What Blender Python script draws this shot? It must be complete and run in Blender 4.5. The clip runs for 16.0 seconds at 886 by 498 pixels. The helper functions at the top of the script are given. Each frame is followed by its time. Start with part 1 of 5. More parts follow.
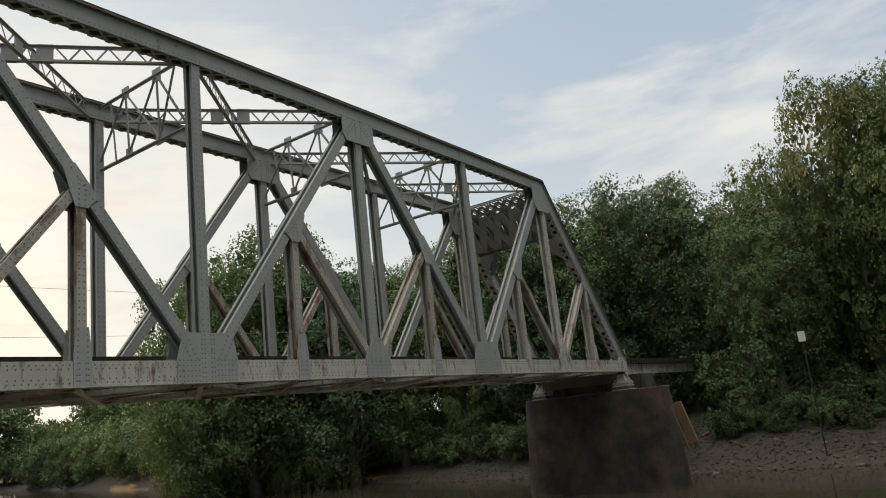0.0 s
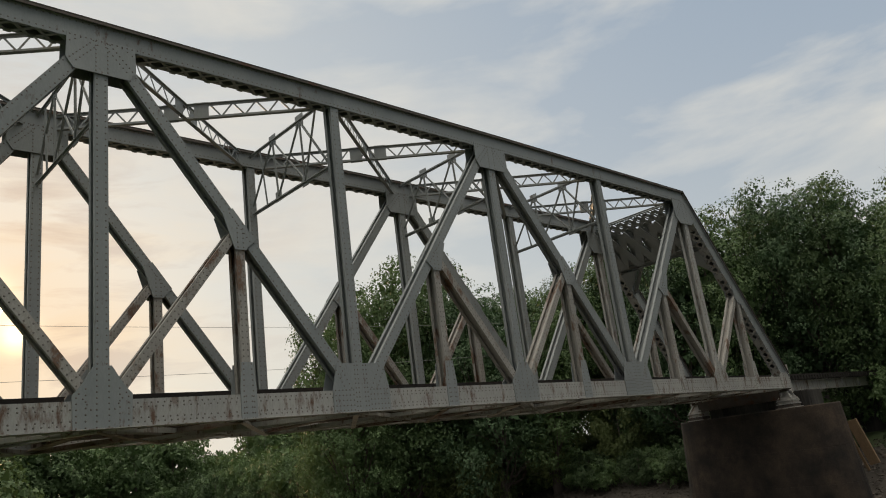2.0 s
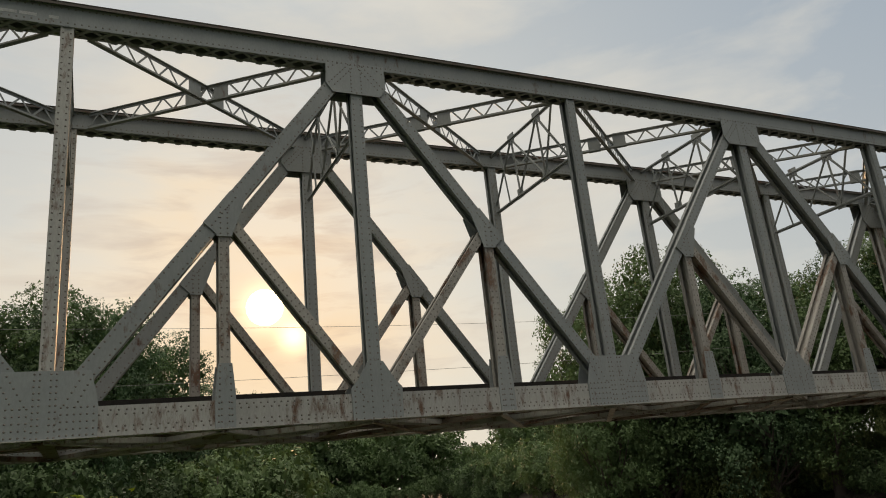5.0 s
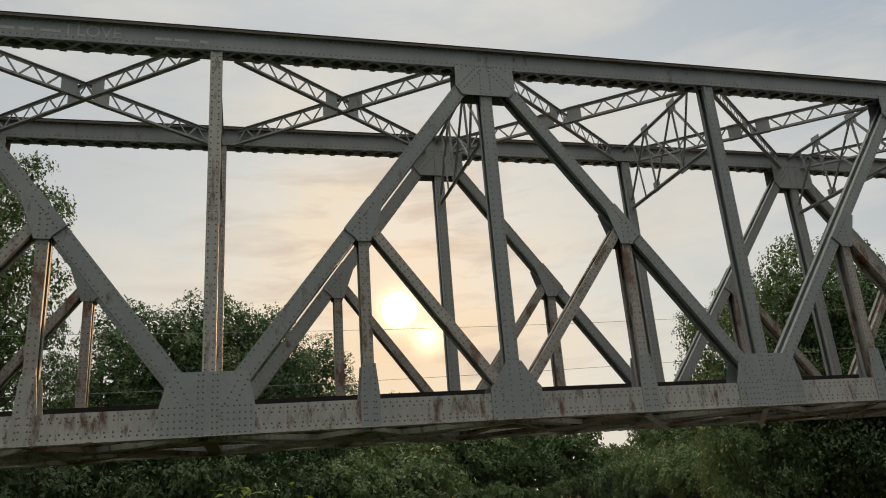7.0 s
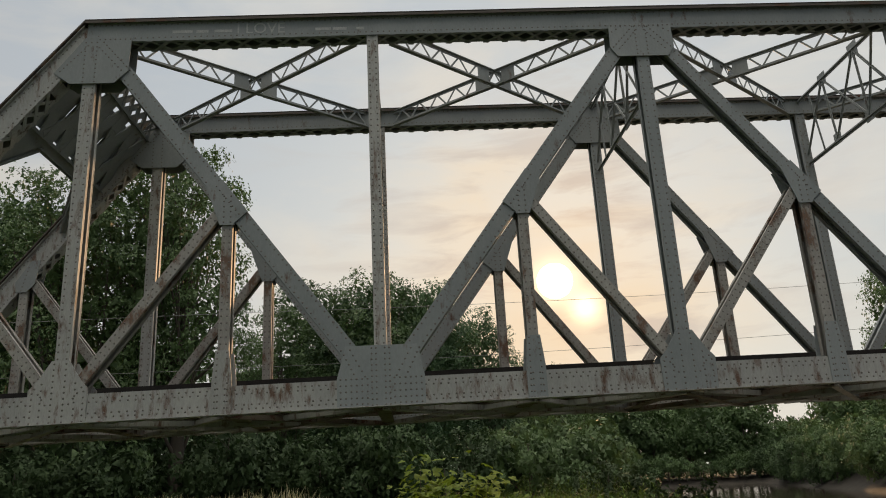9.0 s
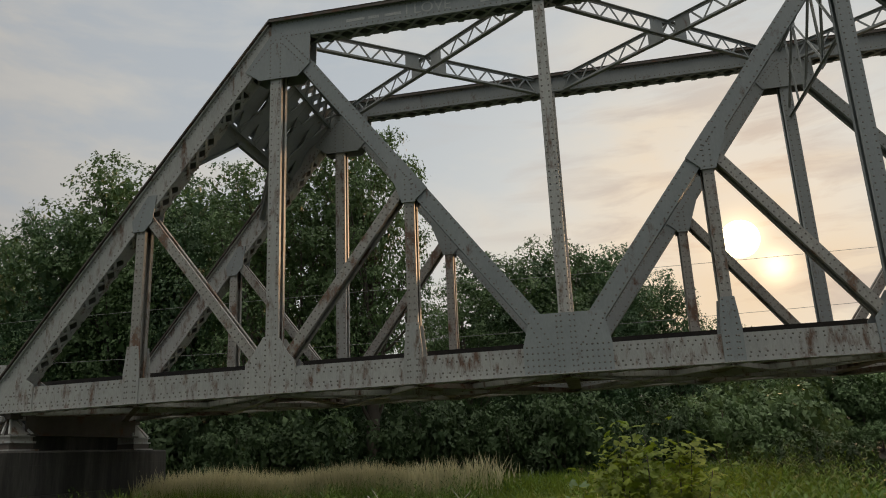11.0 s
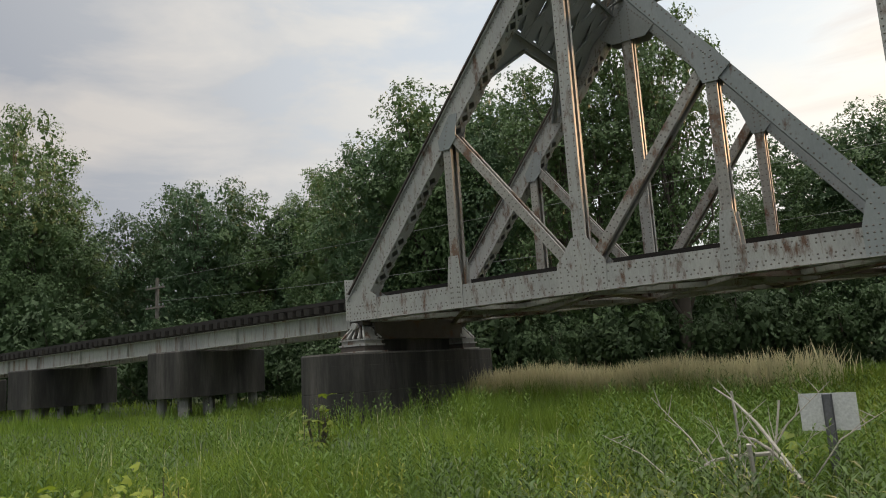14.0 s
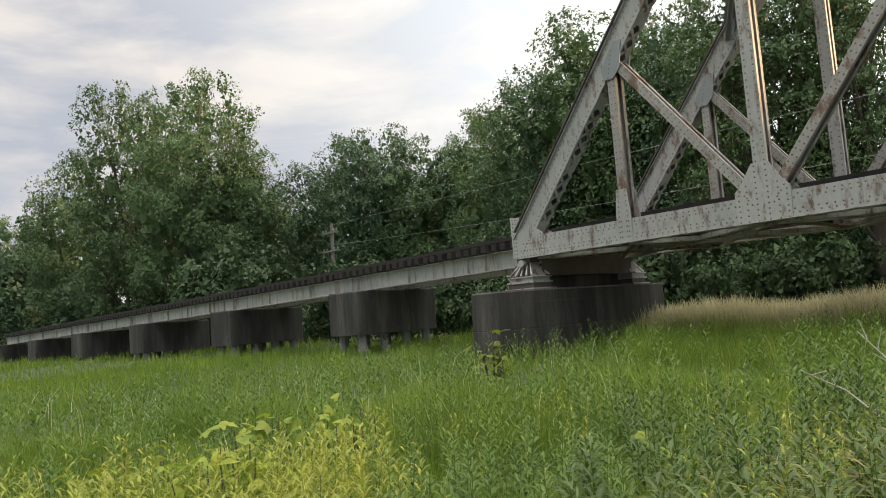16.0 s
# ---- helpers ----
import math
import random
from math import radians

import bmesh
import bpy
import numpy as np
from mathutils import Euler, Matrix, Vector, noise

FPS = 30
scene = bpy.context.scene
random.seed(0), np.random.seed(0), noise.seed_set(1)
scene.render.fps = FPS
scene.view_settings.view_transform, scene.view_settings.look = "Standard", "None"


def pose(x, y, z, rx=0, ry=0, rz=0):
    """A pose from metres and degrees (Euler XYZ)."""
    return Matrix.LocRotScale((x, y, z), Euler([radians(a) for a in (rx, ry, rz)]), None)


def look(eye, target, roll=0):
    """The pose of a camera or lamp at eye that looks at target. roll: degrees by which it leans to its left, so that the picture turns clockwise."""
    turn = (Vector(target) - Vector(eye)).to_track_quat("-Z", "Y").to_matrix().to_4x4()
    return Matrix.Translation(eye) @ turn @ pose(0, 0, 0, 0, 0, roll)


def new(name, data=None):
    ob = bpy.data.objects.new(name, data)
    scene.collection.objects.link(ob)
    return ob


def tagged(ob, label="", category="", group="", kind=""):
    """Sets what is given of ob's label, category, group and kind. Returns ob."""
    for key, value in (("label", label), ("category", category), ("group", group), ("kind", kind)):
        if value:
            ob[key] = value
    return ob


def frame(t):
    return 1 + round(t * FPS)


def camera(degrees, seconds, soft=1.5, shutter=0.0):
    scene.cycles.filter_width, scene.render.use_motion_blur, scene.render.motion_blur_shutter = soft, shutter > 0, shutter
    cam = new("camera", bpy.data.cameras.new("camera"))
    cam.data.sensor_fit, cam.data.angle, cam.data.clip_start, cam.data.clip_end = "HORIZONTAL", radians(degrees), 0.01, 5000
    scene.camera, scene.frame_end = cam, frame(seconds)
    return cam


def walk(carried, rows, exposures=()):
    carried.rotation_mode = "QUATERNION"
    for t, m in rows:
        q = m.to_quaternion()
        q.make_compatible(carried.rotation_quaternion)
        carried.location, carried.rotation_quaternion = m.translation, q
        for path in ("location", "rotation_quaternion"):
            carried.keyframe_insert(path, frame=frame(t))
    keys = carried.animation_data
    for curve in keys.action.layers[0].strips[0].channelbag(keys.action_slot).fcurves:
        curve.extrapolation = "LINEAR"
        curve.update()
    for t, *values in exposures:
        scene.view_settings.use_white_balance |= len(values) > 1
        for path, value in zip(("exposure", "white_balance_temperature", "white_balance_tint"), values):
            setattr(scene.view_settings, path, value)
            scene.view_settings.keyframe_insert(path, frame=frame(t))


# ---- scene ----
# ---- the camera: a hand-held turn on the river bank ----
cam = camera(61.15, 16.0, soft=1.0)
EYE_Z, SWING = 1.6, 0.734
TURN = [
    (0, -53.53, 12.72, 6.35),
    (0.5, -50.87, 13.72, 6.55),
    (1, -48.12, 14.54, 6.74),
    (1.5, -45.42, 15.24, 7.00),
    (2, -42.58, 15.88, 7.27),
    (2.5, -39.32, 16.51, 7.52),
    (3, -35.98, 17.09, 7.53),
    (3.5, -32.77, 17.43, 7.35),
    (4, -29.78, 17.50, 6.78),
    (4.5, -26.98, 17.41, 6.01),
    (5, -24.20, 17.48, 5.52),
    (7.5, -11.70, 18.23, 3.84),
    (8, -8.98, 17.89, 3.49),
    (8.5, -5.82, 17.48, 3.21),
    (9, -2.33, 16.97, 2.92),
    (11.5, 14.68, 14.70, 2.27),
    (12, 18.35, 13.95, 2.06),
    (12.5, 22.04, 12.80, 2.17),
    (13, 25.93, 11.41, 2.56),
    (13.5, 29.95, 10.04, 3.16),
    (14, 33.85, 8.81, 3.65),
    (14.5, 37.50, 7.65, 4.01),
    (15, 40.58, 6.61, 4.33),
    (15.5, 43.17, 5.73, 4.40),
    (16, 46.24, 4.94, 4.40),
]
rows = []
for t, yaw, pitch, roll in TURN:
    a = radians(yaw)
    rows.append((t, pose(-math.sin(a) * SWING, math.cos(a) * SWING, EYE_Z, 90 + pitch, roll, yaw)))
walk(cam, rows, exposures=[(0, 0.28, 7100, 10), (1, 0.08, 7100, 10), (2, -0.05, 7100, 10), (3.5, -0.1, 7350, 10), (5, -0.1, 7400, 10), (7.5, -0.12, 7050, 10), (9, -0.12, 6950, 10), (12, -0.22, 6800, 10), (13, -0.1, 6700, 10), (13.6, 0.2, 6700, 10), (14.5, 0.62, 6800, 10), (16, 0.95, 6800, 10)])

# ---- daylight: a low hazy sun behind the bridge ----
SUN_AZ, SUN_EL = radians(11.8), radians(13.9)
SUN_DIR = Vector((math.sin(SUN_AZ) * math.cos(SUN_EL), math.cos(SUN_AZ) * math.cos(SUN_EL), math.sin(SUN_EL)))
world = bpy.data.worlds.new("evening_sky")
scene.world = world
world.use_nodes = True
wn, wl = world.node_tree.nodes, world.node_tree.links
wn.clear()


def wnode(kind, **values):
    n = wn.new(kind)
    for key, value in values.items():
        n.inputs[key].default_value = value
    return n


def wmath(op, a, b=None, clamp=False):
    n = wn.new("ShaderNodeMath")
    n.operation, n.use_clamp = op, clamp
    for i, v in enumerate((a, b)):
        if v is None:
            continue
        if isinstance(v, (int, float)):
            n.inputs[i].default_value = v
        else:
            wl.new(v, n.inputs[i])
    return n.outputs[0]


def wmix(fac, a, b, blend="MIX"):
    n = wn.new("ShaderNodeMix")
    n.data_type, n.blend_type, n.clamp_factor = "RGBA", blend, True
    for i, v in ((0, fac), (6, a), (7, b)):
        if isinstance(v, (int, float)):
            n.inputs[i].default_value = v
        elif isinstance(v, tuple):
            n.inputs[i].default_value = v
        else:
            wl.new(v, n.inputs[i])
    return n.outputs[2]


coord = wn.new("ShaderNodeTexCoord")
sky = wn.new("ShaderNodeTexSky")
sky.sky_type, sky.sun_disc = "NISHITA", False
sky.sun_elevation, sky.sun_rotation = SUN_EL, SUN_AZ
sky.air_density, sky.dust_density, sky.ozone_density = 1.0, 1.6, 1.0
dot = wn.new("ShaderNodeVectorMath")
dot.operation = "DOT_PRODUCT"
wl.new(coord.outputs["Generated"], dot.inputs[0])
dot.inputs[1].default_value = SUN_DIR
toward = wmath("MAXIMUM", dot.outputs["Value"], 0.0)
split = wn.new("ShaderNodeSeparateXYZ")
wl.new(coord.outputs["Generated"], split.inputs[0])
up = split.outputs["Z"]
# blue above, pale haze near the horizon, unseen zenith brightened to light the meadow
haze_lift = wmath("POWER", wmath("SUBTRACT", 1.0, wmath("MAXIMUM", up, 0.0), True), 4.0)
clear = wmix(wmath("POWER", toward, 5.0), (3.9, 5.2, 7.1, 1), (8.0, 8.7, 9.2, 1))
blue_part = wmix(0.85, sky.outputs["Color"], clear)
hazy = wmix(haze_lift, blue_part, (8.7, 9.0, 8.6, 1))
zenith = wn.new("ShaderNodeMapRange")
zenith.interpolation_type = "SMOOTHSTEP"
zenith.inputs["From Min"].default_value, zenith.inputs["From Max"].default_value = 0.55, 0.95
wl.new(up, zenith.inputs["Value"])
# clouds stretched along the horizon
stretch = wn.new("ShaderNodeVectorMath")
stretch.operation = "MULTIPLY"
wl.new(coord.outputs["Generated"], stretch.inputs[0])
stretch.inputs[1].default_value = (1.6, 1.6, 5.0)
puffs = wnode("ShaderNodeTexNoise", Scale=2.1, Detail=8.0, Roughness=0.55, Distortion=0.3)
wl.new(stretch.outputs[0], puffs.inputs["Vector"])
ramp = wn.new("ShaderNodeValToRGB")
ramp.color_ramp.elements[0].position, ramp.color_ramp.elements[1].position = 0.44, 0.66
wl.new(puffs.outputs["Fac"], ramp.inputs[0])
cloud_tint = wmix(wmath("POWER", toward, 30.0), (8.8, 8.95, 8.8, 1), (12.5, 10.2, 7.4, 1))
left = wmath("POWER", wmath("MAXIMUM", wmath("MULTIPLY", split.outputs["X"], -1.0), 0.0), 1.7)
cover = wmath("ADD", wmath("MULTIPLY", ramp.outputs["Color"], 0.7), wmath("MULTIPLY", left, 1.6), True)
cloudy = wmix(cover, hazy, wmix(wmath("MULTIPLY", left, 1.25, True), cloud_tint, wmix(ramp.outputs["Color"], (3.1, 3.4, 4.0, 1), (5.3, 5.1, 5.0, 1))))
# the sky away from the sun is darker
away = wn.new("ShaderNodeMapRange")
away.interpolation_type = "SMOOTHSTEP"
away.inputs["From Min"].default_value, away.inputs["From Max"].default_value = 0.1, -0.8
wl.new(split.outputs["Y"], away.inputs["Value"])
cloudy = wmix(away.outputs[0], cloudy, (3.0, 3.4, 4.0, 1))
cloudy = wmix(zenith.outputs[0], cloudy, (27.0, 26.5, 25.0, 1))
# warm veil round the sun, and the sun seen through the haze
low_sky = wmath("POWER", wmath("SUBTRACT", 1.0, wmath("MAXIMUM", up, 0.0), True), 2.5)
veil = wmath("MULTIPLY", wmath("MULTIPLY", wmath("POWER", toward, 70.0), 1.05), low_sky, True)
warm = wmix(veil, cloudy, (11.2, 7.9, 4.7, 1))
# thin grey and rosy cloud bars across the warm part
bars_at = wn.new("ShaderNodeVectorMath")
bars_at.operation = "MULTIPLY"
wl.new(coord.outputs["Generated"], bars_at.inputs[0])
bars_at.inputs[1].default_value = (2.2, 2.2, 11.0)
bars = wnode("ShaderNodeTexNoise", Scale=2.6, Detail=7.0, Roughness=0.58, Distortion=0.4)
wl.new(bars_at.outputs[0], bars.inputs["Vector"])
bar_ramp = wn.new("ShaderNodeValToRGB")
bar_ramp.color_ramp.elements[0].position, bar_ramp.color_ramp.elements[1].position = 0.5, 0.66
wl.new(bars.outputs["Fac"], bar_ramp.inputs[0])
bar_amount = wmath("MULTIPLY", wmath("MULTIPLY", bar_ramp.outputs["Color"], wmath("POWER", toward, 22.0)), 0.75)
bar_tint = wmix(wmath("POWER", toward, 160.0), (7.0, 6.3, 6.0, 1), (10.6, 6.9, 4.2, 1))
warm = wmix(bar_amount, warm, bar_tint)
glow = wmath("MULTIPLY", wmath("POWER", toward, 3200.0), 14.0)
LOW = Vector((math.sin(radians(13.9)) * math.cos(radians(11.7)), math.cos(radians(13.9)) * math.cos(radians(11.7)), math.sin(radians(11.7))))
dot2 = wn.new("ShaderNodeVectorMath")
dot2.operation = "DOT_PRODUCT"
wl.new(coord.outputs["Generated"], dot2.inputs[0])
dot2.inputs[1].default_value = LOW
lit_cloud = wmath("MULTIPLY", wmath("POWER", wmath("MAXIMUM", dot2.outputs["Value"], 0.0), 6500.0), 16.0)
core = wmath("MULTIPLY", wmath("GREATER_THAN", dot.outputs["Value"], math.cos(radians(1.35))), 60.0)
sun_col = wn.new("ShaderNodeVectorMath")
sun_col.operation = "SCALE"
sun_col.inputs[0].default_value = (1.0, 0.82, 0.5)
wl.new(wmath("ADD", wmath("ADD", glow, core), lit_cloud), sun_col.inputs["Scale"])
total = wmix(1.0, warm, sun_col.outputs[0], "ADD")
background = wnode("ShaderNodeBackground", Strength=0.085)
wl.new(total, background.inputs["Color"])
wl.new(background.outputs[0], wn.new("ShaderNodeOutputWorld").inputs["Surface"])

sun = new("sun", bpy.data.lights.new("sun", "SUN"))
sun.data.energy, sun.data.angle, sun.data.color = 3.0, radians(1.5), (1.0, 0.62, 0.32)
sun.matrix_world = look(SUN_DIR * 200, (0, 0, 0))


# ---- materials ----
def material(name, base, second, scale=4.0, rough=0.7, bump=0.2, metal=0.0, fine=40.0, spread=0.5, third=None, third_cut=0.6, third_scale=1.5, stretch_z=1.0, per_object=0.0, leaf=0.0, grain=0.35, third_soft=0.08):
    m = bpy.data.materials.new(name)
    m.use_nodes = True
    n, l = m.node_tree.nodes, m.node_tree.links
    n.clear()
    out = n.new("ShaderNodeOutputMaterial")
    bsdf = n.new("ShaderNodeBsdfPrincipled")
    tc = n.new("ShaderNodeTexCoord")
    mp = n.new("ShaderNodeMapping")
    mp.inputs["Scale"].default_value = (1, 1, stretch_z)
    l.new(tc.outputs["Object"], mp.inputs[0])

    def tex(sc, detail, rgh=0.6):
        t = n.new("ShaderNodeTexNoise")
        t.inputs["Scale"].default_value, t.inputs["Detail"].default_value, t.inputs["Roughness"].default_value = sc, detail, rgh
        l.new(mp.outputs[0], t.inputs["Vector"])
        return t.outputs["Fac"]

    def ramped(fac, lo, hi):
        r = n.new("ShaderNodeMapRange")
        r.inputs["From Min"].default_value, r.inputs["From Max"].default_value = lo, hi
        l.new(fac, r.inputs["Value"])
        return r.outputs[0]

    def mixed(fac, a, b):
        x = n.new("ShaderNodeMix")
        x.data_type = "RGBA"
        for i, v in ((0, fac), (6, a), (7, b)):
            if isinstance(v, (tuple, list)):
                x.inputs[i].default_value = (*v[:3], 1)
            elif isinstance(v, float):
                x.inputs[i].default_value = v
            else:
                l.new(v, x.inputs[i])
        return x.outputs[2]

    big, small = tex(scale, 5), tex(fine, 3)
    colour = mixed(ramped(big, 0.5 - spread / 2, 0.5 + spread / 2), base, second)
    if third:
        patch = tex(third_scale, 8, 0.7)
        colour = mixed(ramped(patch, third_cut, third_cut + third_soft), colour, third)
    dark = n.new("ShaderNodeMix")
    dark.data_type, dark.blend_type = "RGBA", "MULTIPLY"
    dark.inputs[0].default_value = 0.12 if leaf else grain
    l.new(colour, dark.inputs[6])
    g = ramped(small, 0.25, 0.75)
    l.new(g, dark.inputs[7])
    colour = dark.outputs[2]
    if per_object:
        info = n.new("ShaderNodeObjectInfo")
        geo = n.new("ShaderNodeNewGeometry")
        hsv = n.new("ShaderNodeHueSaturation")
        add = n.new("ShaderNodeMath")
        add.operation = "ADD"
        half = n.new("ShaderNodeMath")
        half.operation = "MULTIPLY"
        half.inputs[1].default_value = 0.6
        l.new(geo.outputs["Random Per Island"], half.inputs[0])
        l.new(info.outputs["Random"], add.inputs[0])
        l.new(half.outputs[0], add.inputs[1])
        v = n.new("ShaderNodeMapRange")
        v.inputs["From Max"].default_value = 1.6
        v.inputs["To Min"].default_value, v.inputs["To Max"].default_value = 1 - per_object, 1 + per_object
        l.new(add.outputs[0], v.inputs["Value"])
        l.new(v.outputs[0], hsv.inputs["Value"])
        l.new(colour, hsv.inputs["Color"])
        colour = hsv.outputs[0]
    l.new(colour, bsdf.inputs["Base Color"])
    bsdf.inputs["Roughness"].default_value, bsdf.inputs["Metallic"].default_value = rough, metal
    if bump:
        b = n.new("ShaderNodeBump")
        b.inputs["Strength"].default_value, b.inputs["Distance"].default_value = bump, 0.02
        l.new(small, b.inputs["Height"])
        l.new(b.outputs[0], bsdf.inputs["Normal"])
    surface = bsdf.outputs[0]
    if leaf:
        tr = n.new("ShaderNodeBsdfTranslucent")
        l.new(colour, tr.inputs["Color"])
        ms = n.new("ShaderNodeMixShader")
        ms.inputs[0].default_value = leaf
        l.new(surface, ms.inputs[1])
        l.new(tr.outputs[0], ms.inputs[2])
        surface = ms.outputs[0]
    l.new(surface, out.inputs["Surface"])
    return m


RUST = (0.11, 0.045, 0.022)
PAINT = material("weathered_grey_paint", (0.215, 0.24, 0.242), (0.295, 0.315, 0.312), per_object=0.1, scale=0.8, rough=0.55, bump=0.1, grain=0.15, fine=24, third=RUST, third_cut=0.605, third_soft=0.12, third_scale=3.4, stretch_z=0.4)
PAINT_RUSTY = material("rusting_grey_paint", (0.33, 0.335, 0.32), (0.45, 0.445, 0.415), per_object=0.08, scale=1.0, rough=0.6, bump=0.15, grain=0.22, fine=28, third=(0.13, 0.07, 0.042), third_cut=0.525, third_soft=0.13, third_scale=4.2, stretch_z=0.3)
# rivet heads darkened for rust and for the small shadow round each
RIVET = material("rivets_with_rust_and_shadow", (0.13, 0.11, 0.095), (0.24, 0.22, 0.2), scale=1.2, rough=0.6, bump=0)
MEMBER_RUST = material("rust_bled_grey_paint", (0.29, 0.275, 0.25), (0.40, 0.385, 0.35), per_object=0.12, scale=1.4, rough=0.65, bump=0.2, fine=30, third=(0.17, 0.10, 0.065), third_cut=0.53, third_scale=1.6, stretch_z=0.5, grain=0.25)
PAINT_DARK = material("brown_steel_and_gap_shade", (0.07, 0.06, 0.052), (0.13, 0.105, 0.085), scale=2.5, rough=0.7, third=RUST, third_cut=0.55)
# darker brown steel for floor beams, stringers and some bracing
STEEL_UNDER = material("brown_floor_steel", (0.16, 0.13, 0.10), (0.25, 0.21, 0.17), scale=2.0, rough=0.75, third=RUST, third_cut=0.52, third_scale=2.6)
GIRDER = material("flaking_white_girder_paint", (0.46, 0.46, 0.43), (0.58, 0.57, 0.52), scale=1.2, rough=0.6, bump=0.25, third=(0.21, 0.115, 0.06), third_cut=0.51, third_soft=0.16, third_scale=3.6, stretch_z=0.1)
# very dark concrete with upright streaks
CONCRETE = material("dark_stained_concrete", (0.028, 0.026, 0.024), (0.12, 0.112, 0.10), spread=0.3, scale=1.1, rough=0.9, bump=0.4, fine=22, third=(0.03, 0.028, 0.026), third_cut=0.42, third_soft=0.22, third_scale=1.3, stretch_z=0.14)
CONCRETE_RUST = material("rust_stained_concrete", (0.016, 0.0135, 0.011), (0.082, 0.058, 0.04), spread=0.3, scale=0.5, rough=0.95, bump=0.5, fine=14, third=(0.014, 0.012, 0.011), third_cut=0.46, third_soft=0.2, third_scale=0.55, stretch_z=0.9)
TIMBER = material("creosoted_timber", (0.015, 0.013, 0.012), (0.032, 0.027, 0.023), scale=5, rough=0.85, bump=0.3, per_object=0.3)
PILE = material("pale_concrete_pile", (0.26, 0.25, 0.23), (0.36, 0.35, 0.31), scale=3, rough=0.9, third=(0.06, 0.05, 0.045), third_cut=0.55)
RAIL = material("rusted_rail_steel", (0.05, 0.035, 0.028), (0.09, 0.06, 0.045), scale=8, rough=0.6, metal=0.4)
BARK = material("grey_brown_bark", (0.075, 0.06, 0.048), (0.14, 0.12, 0.10), scale=6, rough=0.95, bump=0.6, fine=25, stretch_z=0.3)
PALE_BARK = material("pale_mottled_bark", (0.20, 0.18, 0.145), (0.36, 0.33, 0.28), scale=5, rough=0.9, bump=0.4, fine=20, stretch_z=0.4)
DEADWOOD = material("bleached_dead_wood", (0.42, 0.38, 0.33), (0.56, 0.52, 0.46), scale=8, rough=0.9)
LEAF_A = material("mid_green_foliage", (0.065, 0.122, 0.046), (0.125, 0.195, 0.066), scale=0.5, rough=0.66, bump=0, fine=3, per_object=0.2, leaf=0.22)
LEAF_B = material("dark_green_foliage", (0.05, 0.105, 0.048), (0.095, 0.16, 0.066), scale=0.5, rough=0.66, bump=0, fine=3, per_object=0.2, leaf=0.2)
# darker copy of the foliage: shade below deck and trees is in the colour
LEAF_UNDER = material("undergrowth_leaves_shade_in_colour", (0.036, 0.07, 0.026), (0.062, 0.105, 0.036), scale=0.4, rough=0.8, bump=0, fine=3, per_object=0.25, leaf=0.15)
LEAF_C = material("olive_green_foliage", (0.085, 0.125, 0.04), (0.145, 0.18, 0.055), scale=0.5, rough=0.66, bump=0, fine=3, per_object=0.22, leaf=0.24)
LEAF_BUSH = material("yellow_green_leaves", (0.13, 0.22, 0.025), (0.32, 0.35, 0.03), scale=1.5, rough=0.62, bump=0, fine=4, per_object=0.4, leaf=0.45)
GRASS = material("meadow_grass", (0.085, 0.175, 0.02), (0.27, 0.36, 0.04), scale=0.45, rough=0.6, bump=0, fine=2, per_object=0.45, leaf=0.4)
GRASS_GOLD = material("yellowing_weeds", (0.26, 0.34, 0.05), (0.54, 0.55, 0.09), scale=0.9, rough=0.6, bump=0, fine=2, per_object=0.4, leaf=0.45)
WEED = material("leafy_weed_leaves", (0.062, 0.125, 0.02), (0.155, 0.25, 0.036), scale=0.8, rough=0.65, bump=0, fine=2, per_object=0.45, leaf=0.38)
DARK_WEED = material("dark_narrow_weed_leaves", (0.04, 0.085, 0.015), (0.10, 0.165, 0.027), scale=0.8, rough=0.6, bump=0, fine=2, per_object=0.45, leaf=0.28)
REED = material("dry_reed_grass", (0.74, 0.68, 0.40), (0.82, 0.75, 0.48), scale=0.5, rough=0.8, bump=0, fine=3, per_object=0.25, leaf=0.5)
SOIL = material("grassy_bank_soil", (0.03, 0.05, 0.018), (0.05, 0.075, 0.025), scale=0.3, rough=0.95, bump=0.6, fine=8, third=(0.05, 0.075, 0.025), third_cut=0.5, third_scale=0.12)
TAN_TIMBER = material("tan_weathered_timber", (0.17, 0.11, 0.06), (0.27, 0.18, 0.10), scale=4, rough=0.85, bump=0.3, stretch_z=0.2)
GREY_TIMBER = material("grey_weathered_timber", (0.15, 0.135, 0.115), (0.24, 0.22, 0.19), scale=5, rough=0.9, bump=0.3, stretch_z=0.2)
MUD = material("pale_river_mud", (0.028, 0.023, 0.018), (0.06, 0.05, 0.039), scale=0.5, rough=0.9, bump=0.5, fine=9)
ROCK = material("grey_brown_riprap", (0.06, 0.049, 0.04), (0.14, 0.115, 0.095), scale=3, rough=0.9, bump=0.5, fine=12, per_object=0.45)
SIGN_WHITE = material("weathered_sign_board", (0.6, 0.61, 0.6), (0.72, 0.72, 0.7), scale=2, rough=0.5, bump=0.05)
SIGN_BAR = material("faded_dark_print", (0.10, 0.10, 0.11), (0.16, 0.16, 0.17), scale=6, rough=0.6, bump=0)
CHALK = material("faded_chalk_paint", (0.42, 0.43, 0.42), (0.6, 0.6, 0.59), scale=9, rough=0.9, bump=0)
WIRE = material("dull_aluminium_wire", (0.18, 0.185, 0.185), (0.26, 0.27, 0.27), scale=3, rough=0.5, bump=0)
INSULATOR = material("dull_glass_insulator", (0.2, 0.22, 0.22), (0.3, 0.32, 0.32), scale=5, rough=0.3, bump=0)

